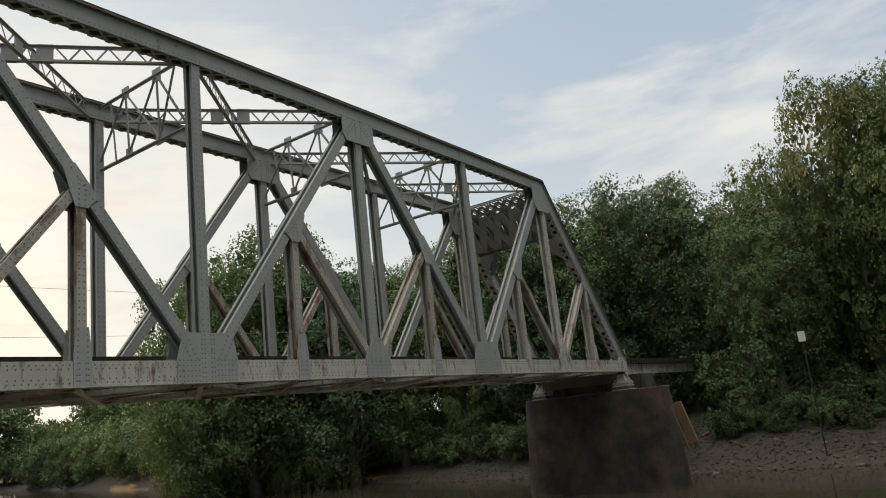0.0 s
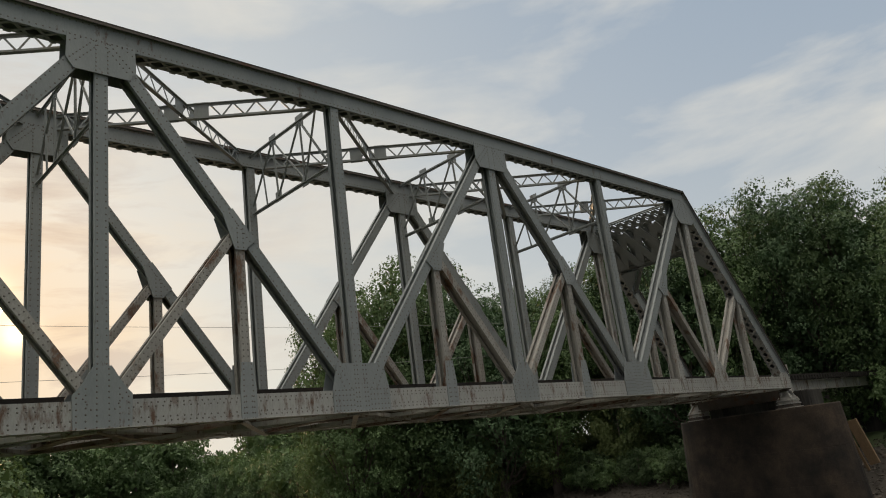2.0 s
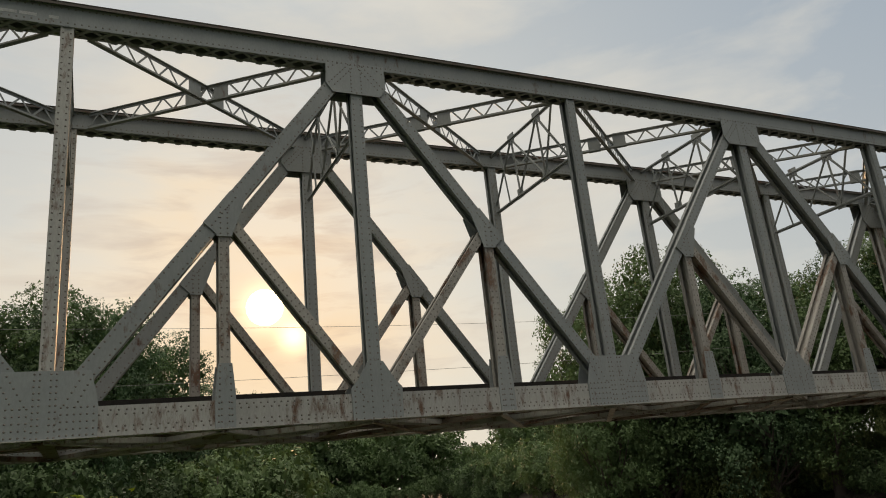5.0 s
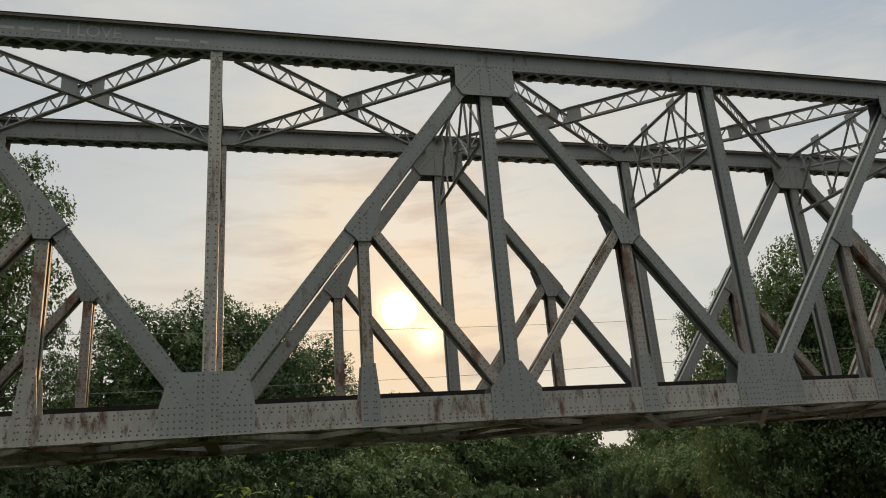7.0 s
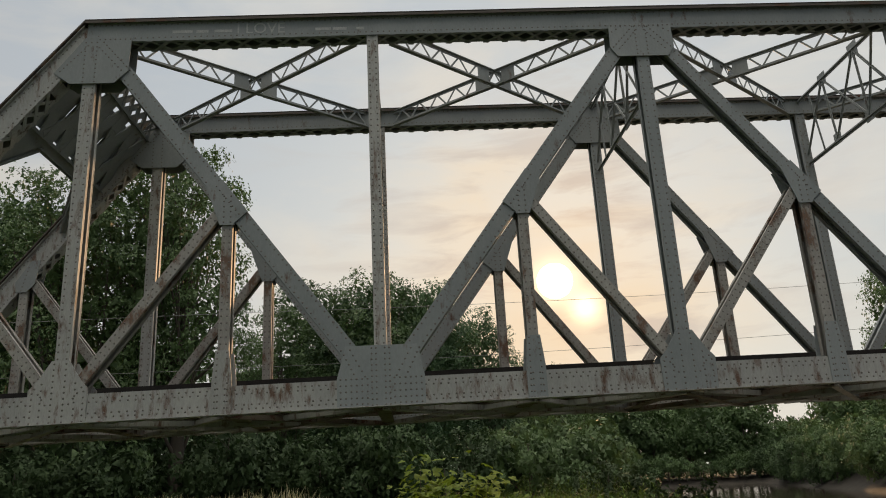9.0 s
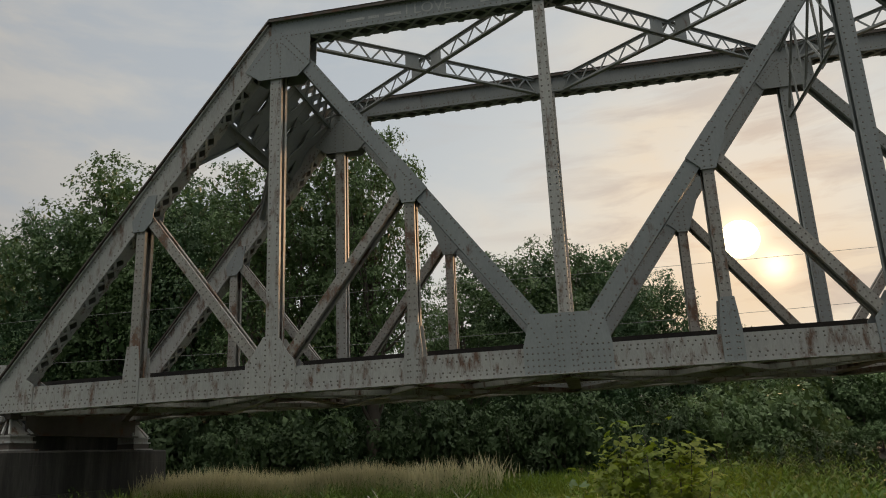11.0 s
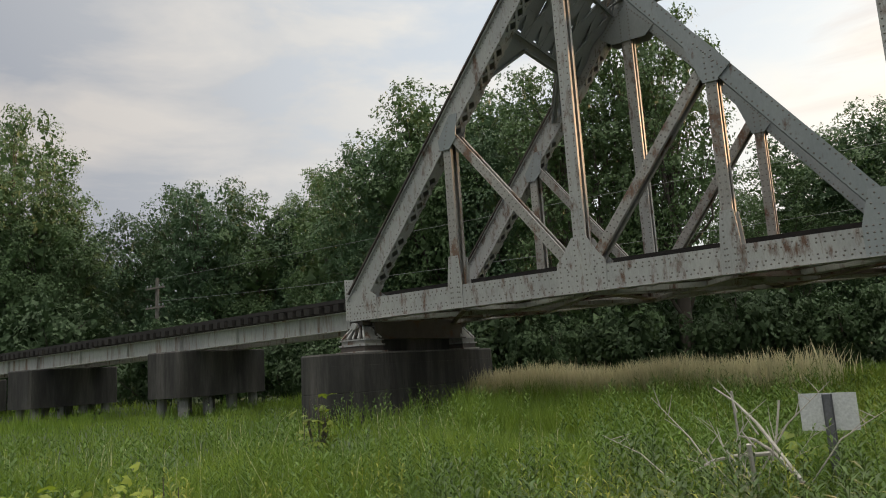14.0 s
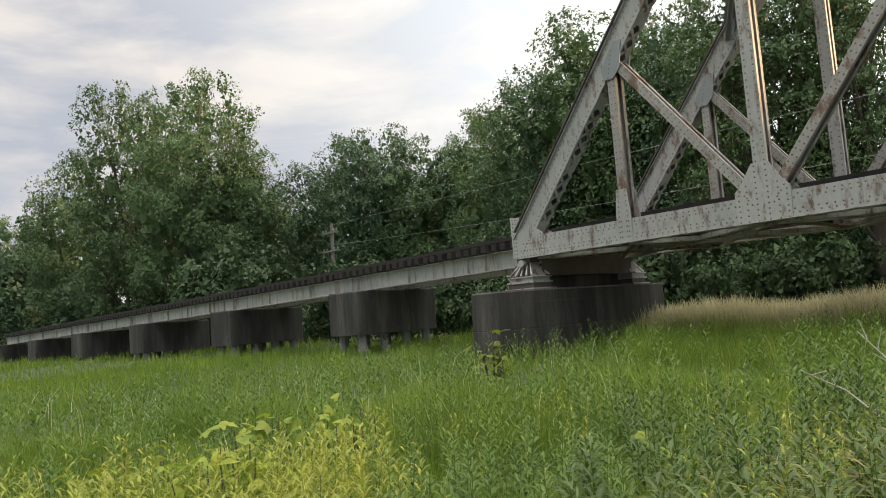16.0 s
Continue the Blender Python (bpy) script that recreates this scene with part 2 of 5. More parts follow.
water_m = bpy.data.materials.new("slow_brown_river_water")
water_m.use_nodes = True
_n, _l = water_m.node_tree.nodes, water_m.node_tree.links
_b = _n["Principled BSDF"]
_b.inputs["Base Color"].default_value = (0.045, 0.04, 0.028, 1)
_b.inputs["Roughness"].default_value = 0.06
_t = _n.new("ShaderNodeTexNoise")
_t.inputs["Scale"].default_value, _t.inputs["Detail"].default_value = 0.9, 4
_tc = _n.new("ShaderNodeTexCoord")
_l.new(_tc.outputs["Object"], _t.inputs["Vector"])
_bp = _n.new("ShaderNodeBump")
_bp.inputs["Strength"].default_value, _bp.inputs["Distance"].default_value = 0.25, 0.06
_l.new(_t.outputs["Fac"], _bp.inputs["Height"])
_l.new(_bp.outputs[0], _b.inputs["Normal"])


# ---- mesh building ----
class Build:
    """Collects boxes, plates, bars and rivets for one mesh."""

    def __init__(self):
        self.v, self.f, self.heads = [], [], []

    def add(self, verts, faces):
        k = len(self.v)
        self.v += [tuple(p) for p in verts]
        self.f += [tuple(i + k for i in f) for f in faces]
        return self

    def box(self, x0, x1, y0, y1, z0, z1):
        return self.add([(x0, y0, z0), (x1, y0, z0), (x1, y1, z0), (x0, y1, z0), (x0, y0, z1), (x1, y0, z1), (x1, y1, z1), (x0, y1, z1)],
                        [(0, 3, 2, 1), (4, 5, 6, 7), (0, 1, 5, 4), (1, 2, 6, 5), (2, 3, 7, 6), (3, 0, 4, 7)])

    def bar(self, p, q, w, h, side=(0, 1, 0)):
        """A bar from p to q: w wide along side, h the other way."""
        p, q, s = Vector(p), Vector(q), Vector(side)
        d = (q - p).normalized()
        s = (s - d * s.dot(d)).normalized()
        u = d.cross(s)
        s, u = s * (w / 2), u * (h / 2)
        c = [p - s - u, p + s - u, p + s + u, p - s + u, q - s - u, q + s - u, q + s + u, q - s + u]
        return self.add(c, [(0, 1, 2, 3), (7, 6, 5, 4), (0, 4, 5, 1), (1, 5, 6, 2), (2, 6, 7, 3), (3, 7, 4, 0)])

    def plate(self, outline, y0, y1):
        """A plate with that outline in x and z, from y0 to y1."""
        n = len(outline)
        v = [(x, y0, z) for x, z in outline] + [(x, y1, z) for x, z in outline]
        f = [tuple(range(n)), tuple(range(2 * n - 1, n - 1, -1))] + [(i, i + n, (i + 1) % n + n, (i + 1) % n) for i in range(n)]
        return self.add(v, f)

    def rivet(self, x, y, z, r=0.025):
        self.heads += range(len(self.f), len(self.f) + 5)
        v = [(x, y - 0.016, z)] + [(x + r * math.cos(a), y, z + r * math.sin(a)) for a in (0.3, 1.56, 2.81, 4.07, 5.33)]
        return self.add(v, [(0, i + 1, (i + 1) % 5 + 1) for i in range(5)])

    def rivets(self, p, q, y, step):
        (x0, z0), (x1, z1) = p, q
        n = max(1, round(math.hypot(x1 - x0, z1 - z0) / step))
        for i in range(n + 1):
            self.rivet(x0 + (x1 - x0) * i / n, y, z0 + (z1 - z0) * i / n)
        return self

    def tube(self, pts, radii, sides=8, cap=True):
        k0 = len(self.v)
        pts = [Vector(p) for p in pts]
        for i, p in enumerate(pts):
            d = (pts[min(i + 1, len(pts) - 1)] - pts[max(i - 1, 0)]).normalized()
            a = d.cross(Vector((0.3, 0.9, 0.2))).normalized()
            b = d.cross(a)
            for j in range(sides):
                t = 2 * math.pi * j / sides
                self.v.append(tuple(p + (a * math.cos(t) + b * math.sin(t)) * radii[i]))
        for i in range(len(pts) - 1):
            for j in range(sides):
                a, b = k0 + i * sides + j, k0 + i * sides + (j + 1) % sides
                self.f.append((a, b, b + sides, a + sides))
        if cap:
            self.f.append(tuple(range(k0 + len(pts) * sides - sides, k0 + len(pts) * sides)))
            self.f.append(tuple(range(k0 + sides - 1, k0 - 1, -1)))
        return self

    def mesh(self, name, mat, smooth=False):
        me = bpy.data.meshes.new(name)
        me.from_pydata(self.v, [], self.f)
        me.materials.append(mat)
        if self.heads:
            me.materials.append(RIVET)
            which = np.zeros(len(me.polygons), dtype=np.int32)
            which[self.heads] = 1
            me.polygons.foreach_set("material_index", which)
        if smooth:
            me.polygons.foreach_set("use_smooth", [True] * len(me.polygons))
        me.update()
        return me


def part(name, build, mat, parent, label="", smooth=False):
    ob = new(name, build.mesh(name, mat, smooth))
    ob.parent = parent
    return tagged(ob, label)


def thing(name, label, category, group="", kind="", at=(0, 0, 0)):
    ob = new(name)
    ob.location = at
    return tagged(ob, label, category, group, kind)


def solid(name, build, mat, label, category, group="", kind="", smooth=False):
    return tagged(new(name, build.mesh(name, mat, smooth)), label, category, group, kind)


def grid_mesh(name, verts, faces, mat):
    me = bpy.data.meshes.new(name)
    me.from_pydata(verts, [], faces)
    me.materials.append(mat)
    me.update()
    return me


def quads_mesh(name, corners, mat):
    """corners: an array (n, 4, 3) of loose quads, or (n, 3, 3) of loose triangles."""
    n, k = corners.shape[:2]
    me = bpy.data.meshes.new(name)
    me.vertices.add(n * k)
    me.vertices.foreach_set("co", np.ascontiguousarray(corners, dtype=np.float32).ravel())
    me.loops.add(n * k)
    me.loops.foreach_set("vertex_index", np.arange(n * k, dtype=np.int32))
    me.polygons.add(n)
    me.polygons.foreach_set("loop_start", np.arange(0, n * k, k, dtype=np.int32))
    me.polygons.foreach_set("loop_total", np.full(n, k, dtype=np.int32))
    me.materials.append(mat)
    me.update(calc_edges=True)
    return me


# ---- ground: meadow, river channel, stony far bank ----
WATER_Z = -3.4


def smooth_step(a, b, x):
    t = np.clip((x - a) / (b - a), 0, 1)
    return t * t * (3 - 2 * t)


def bank_left(y):
    return 7.0 + 0.10 * np.clip(y, -200, 60) - 0.9 * np.clip(y - 75, 0, 400)


def bank_right(y):
    return 45.0 + 0.16 * np.clip(y - 15, 0, 60) + 0.0 * y + 0.25 * np.clip(y - 75, 0, 400) - 0.15 * np.clip(8 - y, 0, 100)


def height(x, y):
    x, y = np.asarray(x, float), np.asarray(y, float)
    meadow = 0.30 * smooth_step(8, 24, y) + 0.05 * smooth_step(5, 40, -x) + 0.12 * np.sin(x * 0.31 + 1) * np.cos(y * 0.27)
    right = -0.4 + 1.9 * smooth_step(55, 75, x) + 0.3 * np.sin(x * 0.2) * np.cos(y * 0.23)
    far = -1.6 + 0.0 * x
    bed = -5.2
    a = smooth_step(bank_left(y) - 4.5, bank_left(y) + 5.0, x)
    b = smooth_step(bank_right(y) - 5.0, bank_right(y) + 14.0, x)
    h = meadow * (1 - a) + bed * a
    h = h * (1 - b) + right * b
    c = smooth_step(176, 192, y)
    return h * (1 - c) + far * c


def axis_steps():
    near = list(np.arange(-80, 90.1, 1.25))
    out = [-1500, -900, -500, -300, -200, -140, -105] + near + [105, 140, 200, 300, 500, 900, 1500]
    return np.array(out)


gx, gy = axis_steps(), np.array([-1500, -700, -300, -120, -60] + list(np.arange(-30, 100.1, 1.5)) + list(np.arange(104, 204.1, 5.0)) + [220, 300, 500, 900, 1500])
GX, GY = np.meshgrid(gx, gy)
GZ = height(GX, GY)
gv = np.stack([GX.ravel(), GY.ravel(), GZ.ravel()], 1).tolist()
nx = len(gx)
gf = [(j * nx + i, j * nx + i + 1, (j + 1) * nx + i + 1, (j + 1) * nx + i) for j in range(len(gy) - 1) for i in range(nx - 1)]
ground_ob = new("ground", grid_mesh("ground", gv, gf, SOIL))
ground_ob.data.materials.append(MUD)
for poly in ground_ob.data.polygons:
    zc = sum(ground_ob.data.vertices[i].co.z for i in poly.vertices) / 4
    edge = ground_ob.data.vertices[poly.vertices[0]].co.x
    poly.material_index = 1 if zc < (-2.8 if edge < 28 else -0.9) else 0
tagged(ground_ob, "grassy earth bank falling to a muddy river edge", "ground", kind="structure")
water_b = Build().add([(-1400, -1400, WATER_Z), (1400, -1400, WATER_Z), (1400, 1400, WATER_Z), (-1400, 1400, WATER_Z)], [(0, 1, 2, 3)])
solid("water", water_b, water_m, "slow brown river water reflecting the trees", "river", kind="structure")

# ---- the truss bridge ----
PANELS = [3.662] * 2 + [3.51] * 2 + [3.49] * 2 + [3.5] * 4 + [3.49] * 2 + [3.51] * 2 + [3.662] * 2
PX = [-14.896]
for w in PANELS:
    PX.append(PX[-1] + w)
Y_NEAR, TRUSS_GAP, DEPTH = 17.59, 5.24, 0.46
CHORD_Z, TALL, CAMBER = 3.236, 9.94, 0.18
BOT_H, TOP_H = 0.60, 0.56


def rise(x):
    return -CAMBER * ((x - PX[8]) / (PX[8] - PX[0])) ** 2


def low(n):
    """Bottom chord's axis at a panel point."""
    return Vector((PX[n], 0, CHORD_Z + rise(PX[n]) + BOT_H / 2))


def high(n):
    return Vector((PX[n], 0, CHORD_Z + TALL + rise(PX[n]) - TOP_H / 2))


def mid(p, q, s=0.5):
    return p + (q - p) * s


def member(p, q, w, y, cut=(0.3, 0.3), inset=0.0, step=0.16):
    """A riveted H-shaped member in the truss plane: two flange plates, a web and edge angles."""
    b = Build()
    d = (q - p).normalized()
    p, q = p + d * cut[0], q - d * cut[1]
    ya, yb = y + inset, y + DEPTH - inset
    for yy in (ya + 0.0125, yb - 0.0125):
        b.bar((p.x, yy, p.z), (q.x, yy, q.z), 0.025, w)
    b.bar((p.x, (ya + yb) / 2, p.z), (q.x, (ya + yb) / 2, q.z), yb - ya - 0.05, 0.022)
    side = Vector((-d.z, 0, d.x))
    for s in (-1, 1):
        o = side * (s * (w / 2 - 0.012))
        for yy in (ya + 0.07, yb - 0.07):
            b.bar((p.x + o.x, yy, p.z + o.z), (q.x + o.x, yy, q.z + o.z), 0.09, 0.018)
        r = side * (s * (w / 2 - 0.06))
        b.rivets((p.x + r.x, p.z + r.z), (q.x + r.x, q.z + r.z), ya, step)
    return b


def lattice(b, p, q, w, y, pitch, thick=0.012, bw=0.075):
    """Double lacing bars across a strip from p to q, w wide along y."""
    p, q = Vector(p), Vector(q)
    n = max(1, round((q - p).length / pitch))
    for i in range(n):
        a, c = p + (q - p) * (i / n), p + (q - p) * ((i + 1) / n)
        b.bar((a.x, y, a.z), (c.x, y + w, c.z), bw, thick, side=(c - a).normalized())
        b.bar((a.x, y + w, a.z - thick), (c.x, y, c.z - thick), bw, thick, side=(c - a).normalized())
    return b


def box_member(p, q, h, y, cut=(0, 0), lace=True, tabs=True, pitch=0.5, lip=True):
    """A chord of two side plates with a cover plate above and lacing below."""
    b = Build()
    d = (q - p).normalized()
    p, q = p + d * cut[0], q - d * cut[1]
    u = Vector((-d.z, 0, d.x))
    if u.z < 0:
        u = -u
    for yy in (y + 0.015, y + DEPTH - 0.015):
        b.bar((p.x, yy, p.z), (q.x, yy, q.z), 0.03, h)
    for s in (-1, 1):
        o = u * s * (h / 2 - 0.011)
        for yy in (y - 0.03, y + 0.06, y + DEPTH - 0.06, y + DEPTH + 0.03):
            if (s > 0 and lip) or y < yy < y + DEPTH:
                b.bar((p.x + o.x, yy, p.z + o.z), (q.x + o.x, yy, q.z + o.z), 0.10 if s > 0 else 0.06, 0.02)
        r = u * s * (h / 2 - 0.09)
        b.rivets((p.x + r.x, p.z + r.z), (q.x + r.x, q.z + r.z), y, 0.15)
    if lace:
        o = u * (-h / 2 - 0.004)
        lattice(b, p + o, q + o, DEPTH, y, pitch, bw=0.085)
        n = round((q - p).length / pitch)
        for yy in (y + 0.03, y + DEPTH - 0.03) if tabs else ():
            for i in range(n + 1):
                c = p + o + (q - p) * (i / max(n, 1))
                b.bar((c.x - 0.08, yy, c.z - 0.014), (c.x + 0.08, yy, c.z - 0.014), 0.08, 0.016)
    return b


def gusset(outline, cx, cz, y, rows=(), step=0.13):
    """A plate on each side of the truss, with lines of rivets on the outer one."""
    b = Build()
    pts = [(cx + x, cz + z) for x, z in outline]
    b.plate(pts, y - 0.026, y - 0.002)
    b.plate(pts, y + DEPTH + 0.002, y + DEPTH + 0.016)
    for p, q in rows:
        b.rivets((cx + p[0], cz + p[1]), (cx + q[0], cz + q[1]), y - 0.026, step)
    return b


bridge = thing("truss_bridge", "long riveted steel railway truss bridge in weathered pale grey paint", "bridge")


def build_truss(y):
    L, U = [low(n) for n in range(17)], {n: high(n) for n in range(2, 15)}
    half = -BOT_H / 2
    for n in range(0, 16):
        b = box_member(L[n], L[n + 1], BOT_H, y, lip=False)
        for k in (-0.12, 0.12):
            b.rivets((L[n].x, L[n].z + k), (L[n + 1].x, L[n + 1].z + k), y, 0.17)
        b.bar((L[n].x, y - 0.03, L[n].z + half - 0.012), (L[n + 1].x, y - 0.03, L[n + 1].z + half - 0.012), 0.1, 0.022)
        part("bottom_chord", b, PAINT_RUSTY, bridge, "pale grey riveted chord with rust streaks")
    for n in range(2, 14, 2):
        ends = (-0.14 if n == 2 else 0.0, -0.14 if n == 12 else 0.0)
        part("top_chord", box_member(U[n], U[n + 2], TOP_H, y, cut=ends), PAINT, bridge)
        cover = Build()
        o = Vector((0, 0, TOP_H / 2 + 0.02))
        p, q = U[n] + o + Vector((ends[0] * 1.3, 0, 0)), U[n + 2] + o - Vector((ends[1] * 1.3, 0, 0))
        cover.bar((p.x, y + DEPTH / 2, p.z), (q.x, y + DEPTH / 2, q.z), DEPTH + 0.22, 0.035)
        cover.bar((p.x, y - 0.10, p.z - 0.04), (q.x, y - 0.10, q.z - 0.04), 0.02, 0.09)
        part("cover_plate", cover, PAINT_DARK, bridge, "dark brown rusted cover plate")
    for a, c, s in ((0, 2, 1), (16, 14, -1)):
        foot, head = L[a] + Vector((0, 0, 0.05)), U[c]
        b = box_member(foot, head, 0.54, y + 0.004, cut=(0.1, 0.0), lace=False)
        d = (head - foot).normalized()

        nrm = Vector((-d.z, 0, d.x)) * (1 if s > 0 else -1)
        for f in (0.07, 0.24, 0.40, 0.47, 0.60, 0.74, 0.86):
            c0 = foot + (head - foot) * f - nrm * 0.285
            batten = Build().bar((c0.x - d.x * 0.19, y + DEPTH / 2, c0.z - d.z * 0.19), (c0.x + d.x * 0.19, y + DEPTH / 2, c0.z + d.z * 0.19), DEPTH + 0.02, 0.014)
            part("batten_plate", batten, PAINT_RUSTY, bridge)
        # lacing takes the paler paint to stand in for light on this face
        p0, p1 = foot + d * 0.5 - nrm * 0.278, head - d * 0.3 - nrm * 0.278
        bays = round((p1 - p0).length / 0.4)
        for i in range(bays):
            e0, e1 = p0 + (p1 - p0) * (i / bays), p0 + (p1 - p0) * ((i + 1) / bays)
            for ya, yb, drop in ((y, y + DEPTH, 0.0), (y + DEPTH, y, 0.012)):
                o = nrm * -drop
                bar = Build().bar((e0.x + o.x, ya, e0.z + o.z), (e1.x + o.x, yb, e1.z + o.z), 0.095, 0.012, side=d)
                part("lacing_bar", bar, PAINT_RUSTY, bridge)
        part("end_post", b, PAINT_RUSTY if a == 0 else PAINT, bridge, "inclined end post with lattice lacing")
        cover = Build()
        p, q = foot + nrm * 0.32 + d * 0.3, head + nrm * 0.32 + d * 0.12
        cover.bar((p.x, y + DEPTH / 2, p.z), (q.x, y + DEPTH / 2, q.z), DEPTH + 0.22, 0.035)
        part("cover_plate", cover, PAINT_DARK, bridge, "dark brown rusted cover plate")

    def add(name, p, q, w, cut=(0.3, 0.3), mat=PAINT, inset=0.02):
        part(name, member(p, q, w, y, cut, inset), mat, bridge)

    for n in range(2, 15):
        if n % 2 == 0:
            add("vertical_post", L[n], U[n], 0.315 if n % 4 == 2 else 0.28, (0.3, 0.28), PAINT_RUSTY if n in (2, 4, 14) else PAINT, 0.03)
    for n in (4, 8, 12):
        for s in (-1, 1):
            m = n + s
            top = U[n + 2 * s] if n + 2 * s in U else None
            w = 0.38 if (n, s) in ((4, -1), (12, 1), (4, 1), (12, -1)) else 0.31
            add("main_diagonal", L[n], top, w, (0.5, 0.5))
            centre = mid(L[n], top)
            add("sub_post", L[m], centre, 0.245, (0.3, 0.25), MEMBER_RUST)
            add("sub_diagonal", centre, L[n + 2 * s], 0.235, (0.25, 0.5), MEMBER_RUST)
            dr = (top - L[n]).normalized()
            k = 1 if dr.x > 0 else -1
            up_ = Vector((-dr.z, 0, dr.x)) * (1 if dr.x > 0 else -1)
            edge = [(-0.52, w / 2 + 0.01), (0.52, w / 2 + 0.01), (0.56, -w / 2 - 0.02)]
            ring = [(dr.x * s_ + up_.x * t_, dr.z * s_ + up_.z * t_) for s_, t_ in edge]
            ring += [(0.17, -0.62), (-0.17, -0.62)] if k > 0 else [(-0.17, -0.62), (0.17, -0.62)]
            ring += [(dr.x * s_ + up_.x * t_, dr.z * s_ + up_.z * t_) for s_, t_ in [(-0.56, -w / 2 - 0.02)]]
            if k > 0:
                ring[3], ring[4] = (0.17, -0.62), (-0.17, -0.62)
            out = ring
            part("gusset_plate", gusset(out, centre.x, centre.z, y, [((-0.08, -0.55), (-0.08, 0.1)), ((0.08, -0.55), (0.08, 0.1)), ((-dr.x * 0.45, -dr.z * 0.45), (dr.x * 0.45, dr.z * 0.45))]), PAINT, bridge)
    for a, c in ((0, 2), (16, 14)):
        centre = mid(L[a], U[c])
        m = (a + c) // 2
        k = 1 if a == 0 else -1
        add("sub_post", L[m], centre, 0.235, (0.3, 0.3), MEMBER_RUST)
        add("sub_diagonal", centre, L[c], 0.235, (0.3, 0.5), MEMBER_RUST)
        out = [(-0.2, -0.55), (0.1, -0.55), (0.32, -0.3), (0.42, 0.42), (0.18, 0.42), (-0.25, -0.25)]
        out = [(x * k, z) for x, z in out][::k]
        part("gusset_plate", gusset(out, centre.x, centre.z - 0.05, y, [((-0.06, -0.5), (0.1, 0.2))]), PAINT, bridge)
        end = [(-0.22, -0.305), (0.95, -0.305), (0.95, 0.36), (0.70, 0.52), (0.1, 0.50), (0.1, 0.9), (-0.24, 0.94)]
        end = [(x * k, z) for x, z in end][::k]
        rows = [((-0.16 * k, -0.28), (-0.16 * k, 0.86)), ((-0.06 * k, -0.28), (-0.06 * k, 0.84)), ((0.1 * k, -0.26), (0.9 * k, -0.26)), ((0.1 * k, -0.1), (0.9 * k, -0.1)), ((0.2 * k, 0.1), (0.9 * k, 0.1)), ((0.86 * k, -0.2), (0.86 * k, 0.34)), ((0.1 * k, -0.26), (0.6 * k, 0.45))]
        part("gusset_plate", gusset(end, L[a].x, L[a].z, y, rows, 0.11), PAINT_RUSTY, bridge, "wide riveted end shoe plate")
    for n in range(1, 16):
        c = L[n]
        if n % 4 == 0:
            out = [(-0.98, -0.305), (0.98, -0.305), (0.98, 0.32), (0.83, 1.04), (-0.78, 1.04), (-0.98, 0.32)]
            rows = [((x, -0.28), (x, 0.98)) for x in (-0.2, -0.1, 0.1, 0.2)] + [((s * 0.9, -0.25), (s * 0.3, -0.25)) for s in (-1, 1)] + [((s * 0.9, z), (s * 0.3, z)) for s in (-1, 1) for z in (-0.12, 0.02, 0.16, 0.3)] + [((s * 0.35, 0.35), (s * 0.68, 0.95)) for s in (-1, 1)] + [((s * 0.55, 0.3), (s * 0.82, 0.85)) for s in (-1, 1)]
        elif n % 2 == 0:
            out = [(-0.62, -0.305), (0.62, -0.305), (0.64, 0.42), (0.46, 0.62), (0.19, 1.05), (-0.19, 1.05), (-0.46, 0.62), (-0.64, 0.42)]
            rows = [((x, -0.28), (x, 0.98)) for x in (-0.13, 0.13)] + [((x, -0.28), (x, 0.55)) for x in (-0.36, 0.36)] + [((s * 0.55, -0.28), (s * 0.55, 0.36)) for s in (-1, 1)] + [((s * 0.25, 0.1), (s * 0.5, 0.45)) for s in (-1, 1)]
        else:
            out = [(-0.22, -0.305), (0.22, -0.305), (0.22, 0.42), (0.15, 1.1), (-0.15, 1.1), (-0.22, 0.42)]
            rows = [((x, -0.3), (x * 0.7, 1.05)) for x in (-0.15, 0.15)] + [((-0.08, -0.3), (-0.08, 0.25)), ((0.08, -0.3), (0.08, 0.25))]
        part("gusset_plate", gusset(out, c.x, c.z, y, rows), PAINT_RUSTY if n < 4 or n > 12 else PAINT, bridge)
    for n in (2, 6, 10, 14):
        c = U[n]
        if n in (6, 10):
            out = [(-0.66, -1.12), (0.66, -1.12), (0.84, -0.86), (0.82, -0.16), (-0.82, -0.16), (-0.84, -0.86)]
            rows = [((x, -1.05), (x, -0.25)) for x in (-0.14, 0.14)] + [((-0.75, -0.85), (-0.2, -0.25)), ((0.75, -0.85), (0.2, -0.25)), ((-0.6, -0.9), (-0.1, -0.35)), ((0.6, -0.9), (0.1, -0.35)), ((-0.75, -0.22), (0.75, -0.22)), ((-0.75, -0.4), (-0.5, -0.25)), ((0.75, -0.4), (0.5, -0.25))]
        else:
            k = 1 if n == 2 else -1
            out = [(-0.45, -1.45), (0.62, -1.45), (0.95, -1.12), (0.98, -0.16), (-0.15, -0.16), (-0.85, -1.15)]
            out = [(x * k, z) for x, z in out][::k]
            rows = [((-0.14 * k, -1.4), (-0.14 * k, -0.3)), ((0.14 * k, -1.4), (0.14 * k, -0.3)), ((0.9 * k, -1.0), (0.3 * k, -0.3)), ((0.78 * k, -1.1), (0.2 * k, -0.45)), ((-0.7 * k, -1.1), (0.0, -0.3)), ((0.2 * k, -0.22), (0.95 * k, -0.22))]
        part("gusset_plate", gusset(out, c.x, c.z, y, rows, 0.12), PAINT, bridge)


build_truss(Y_NEAR)
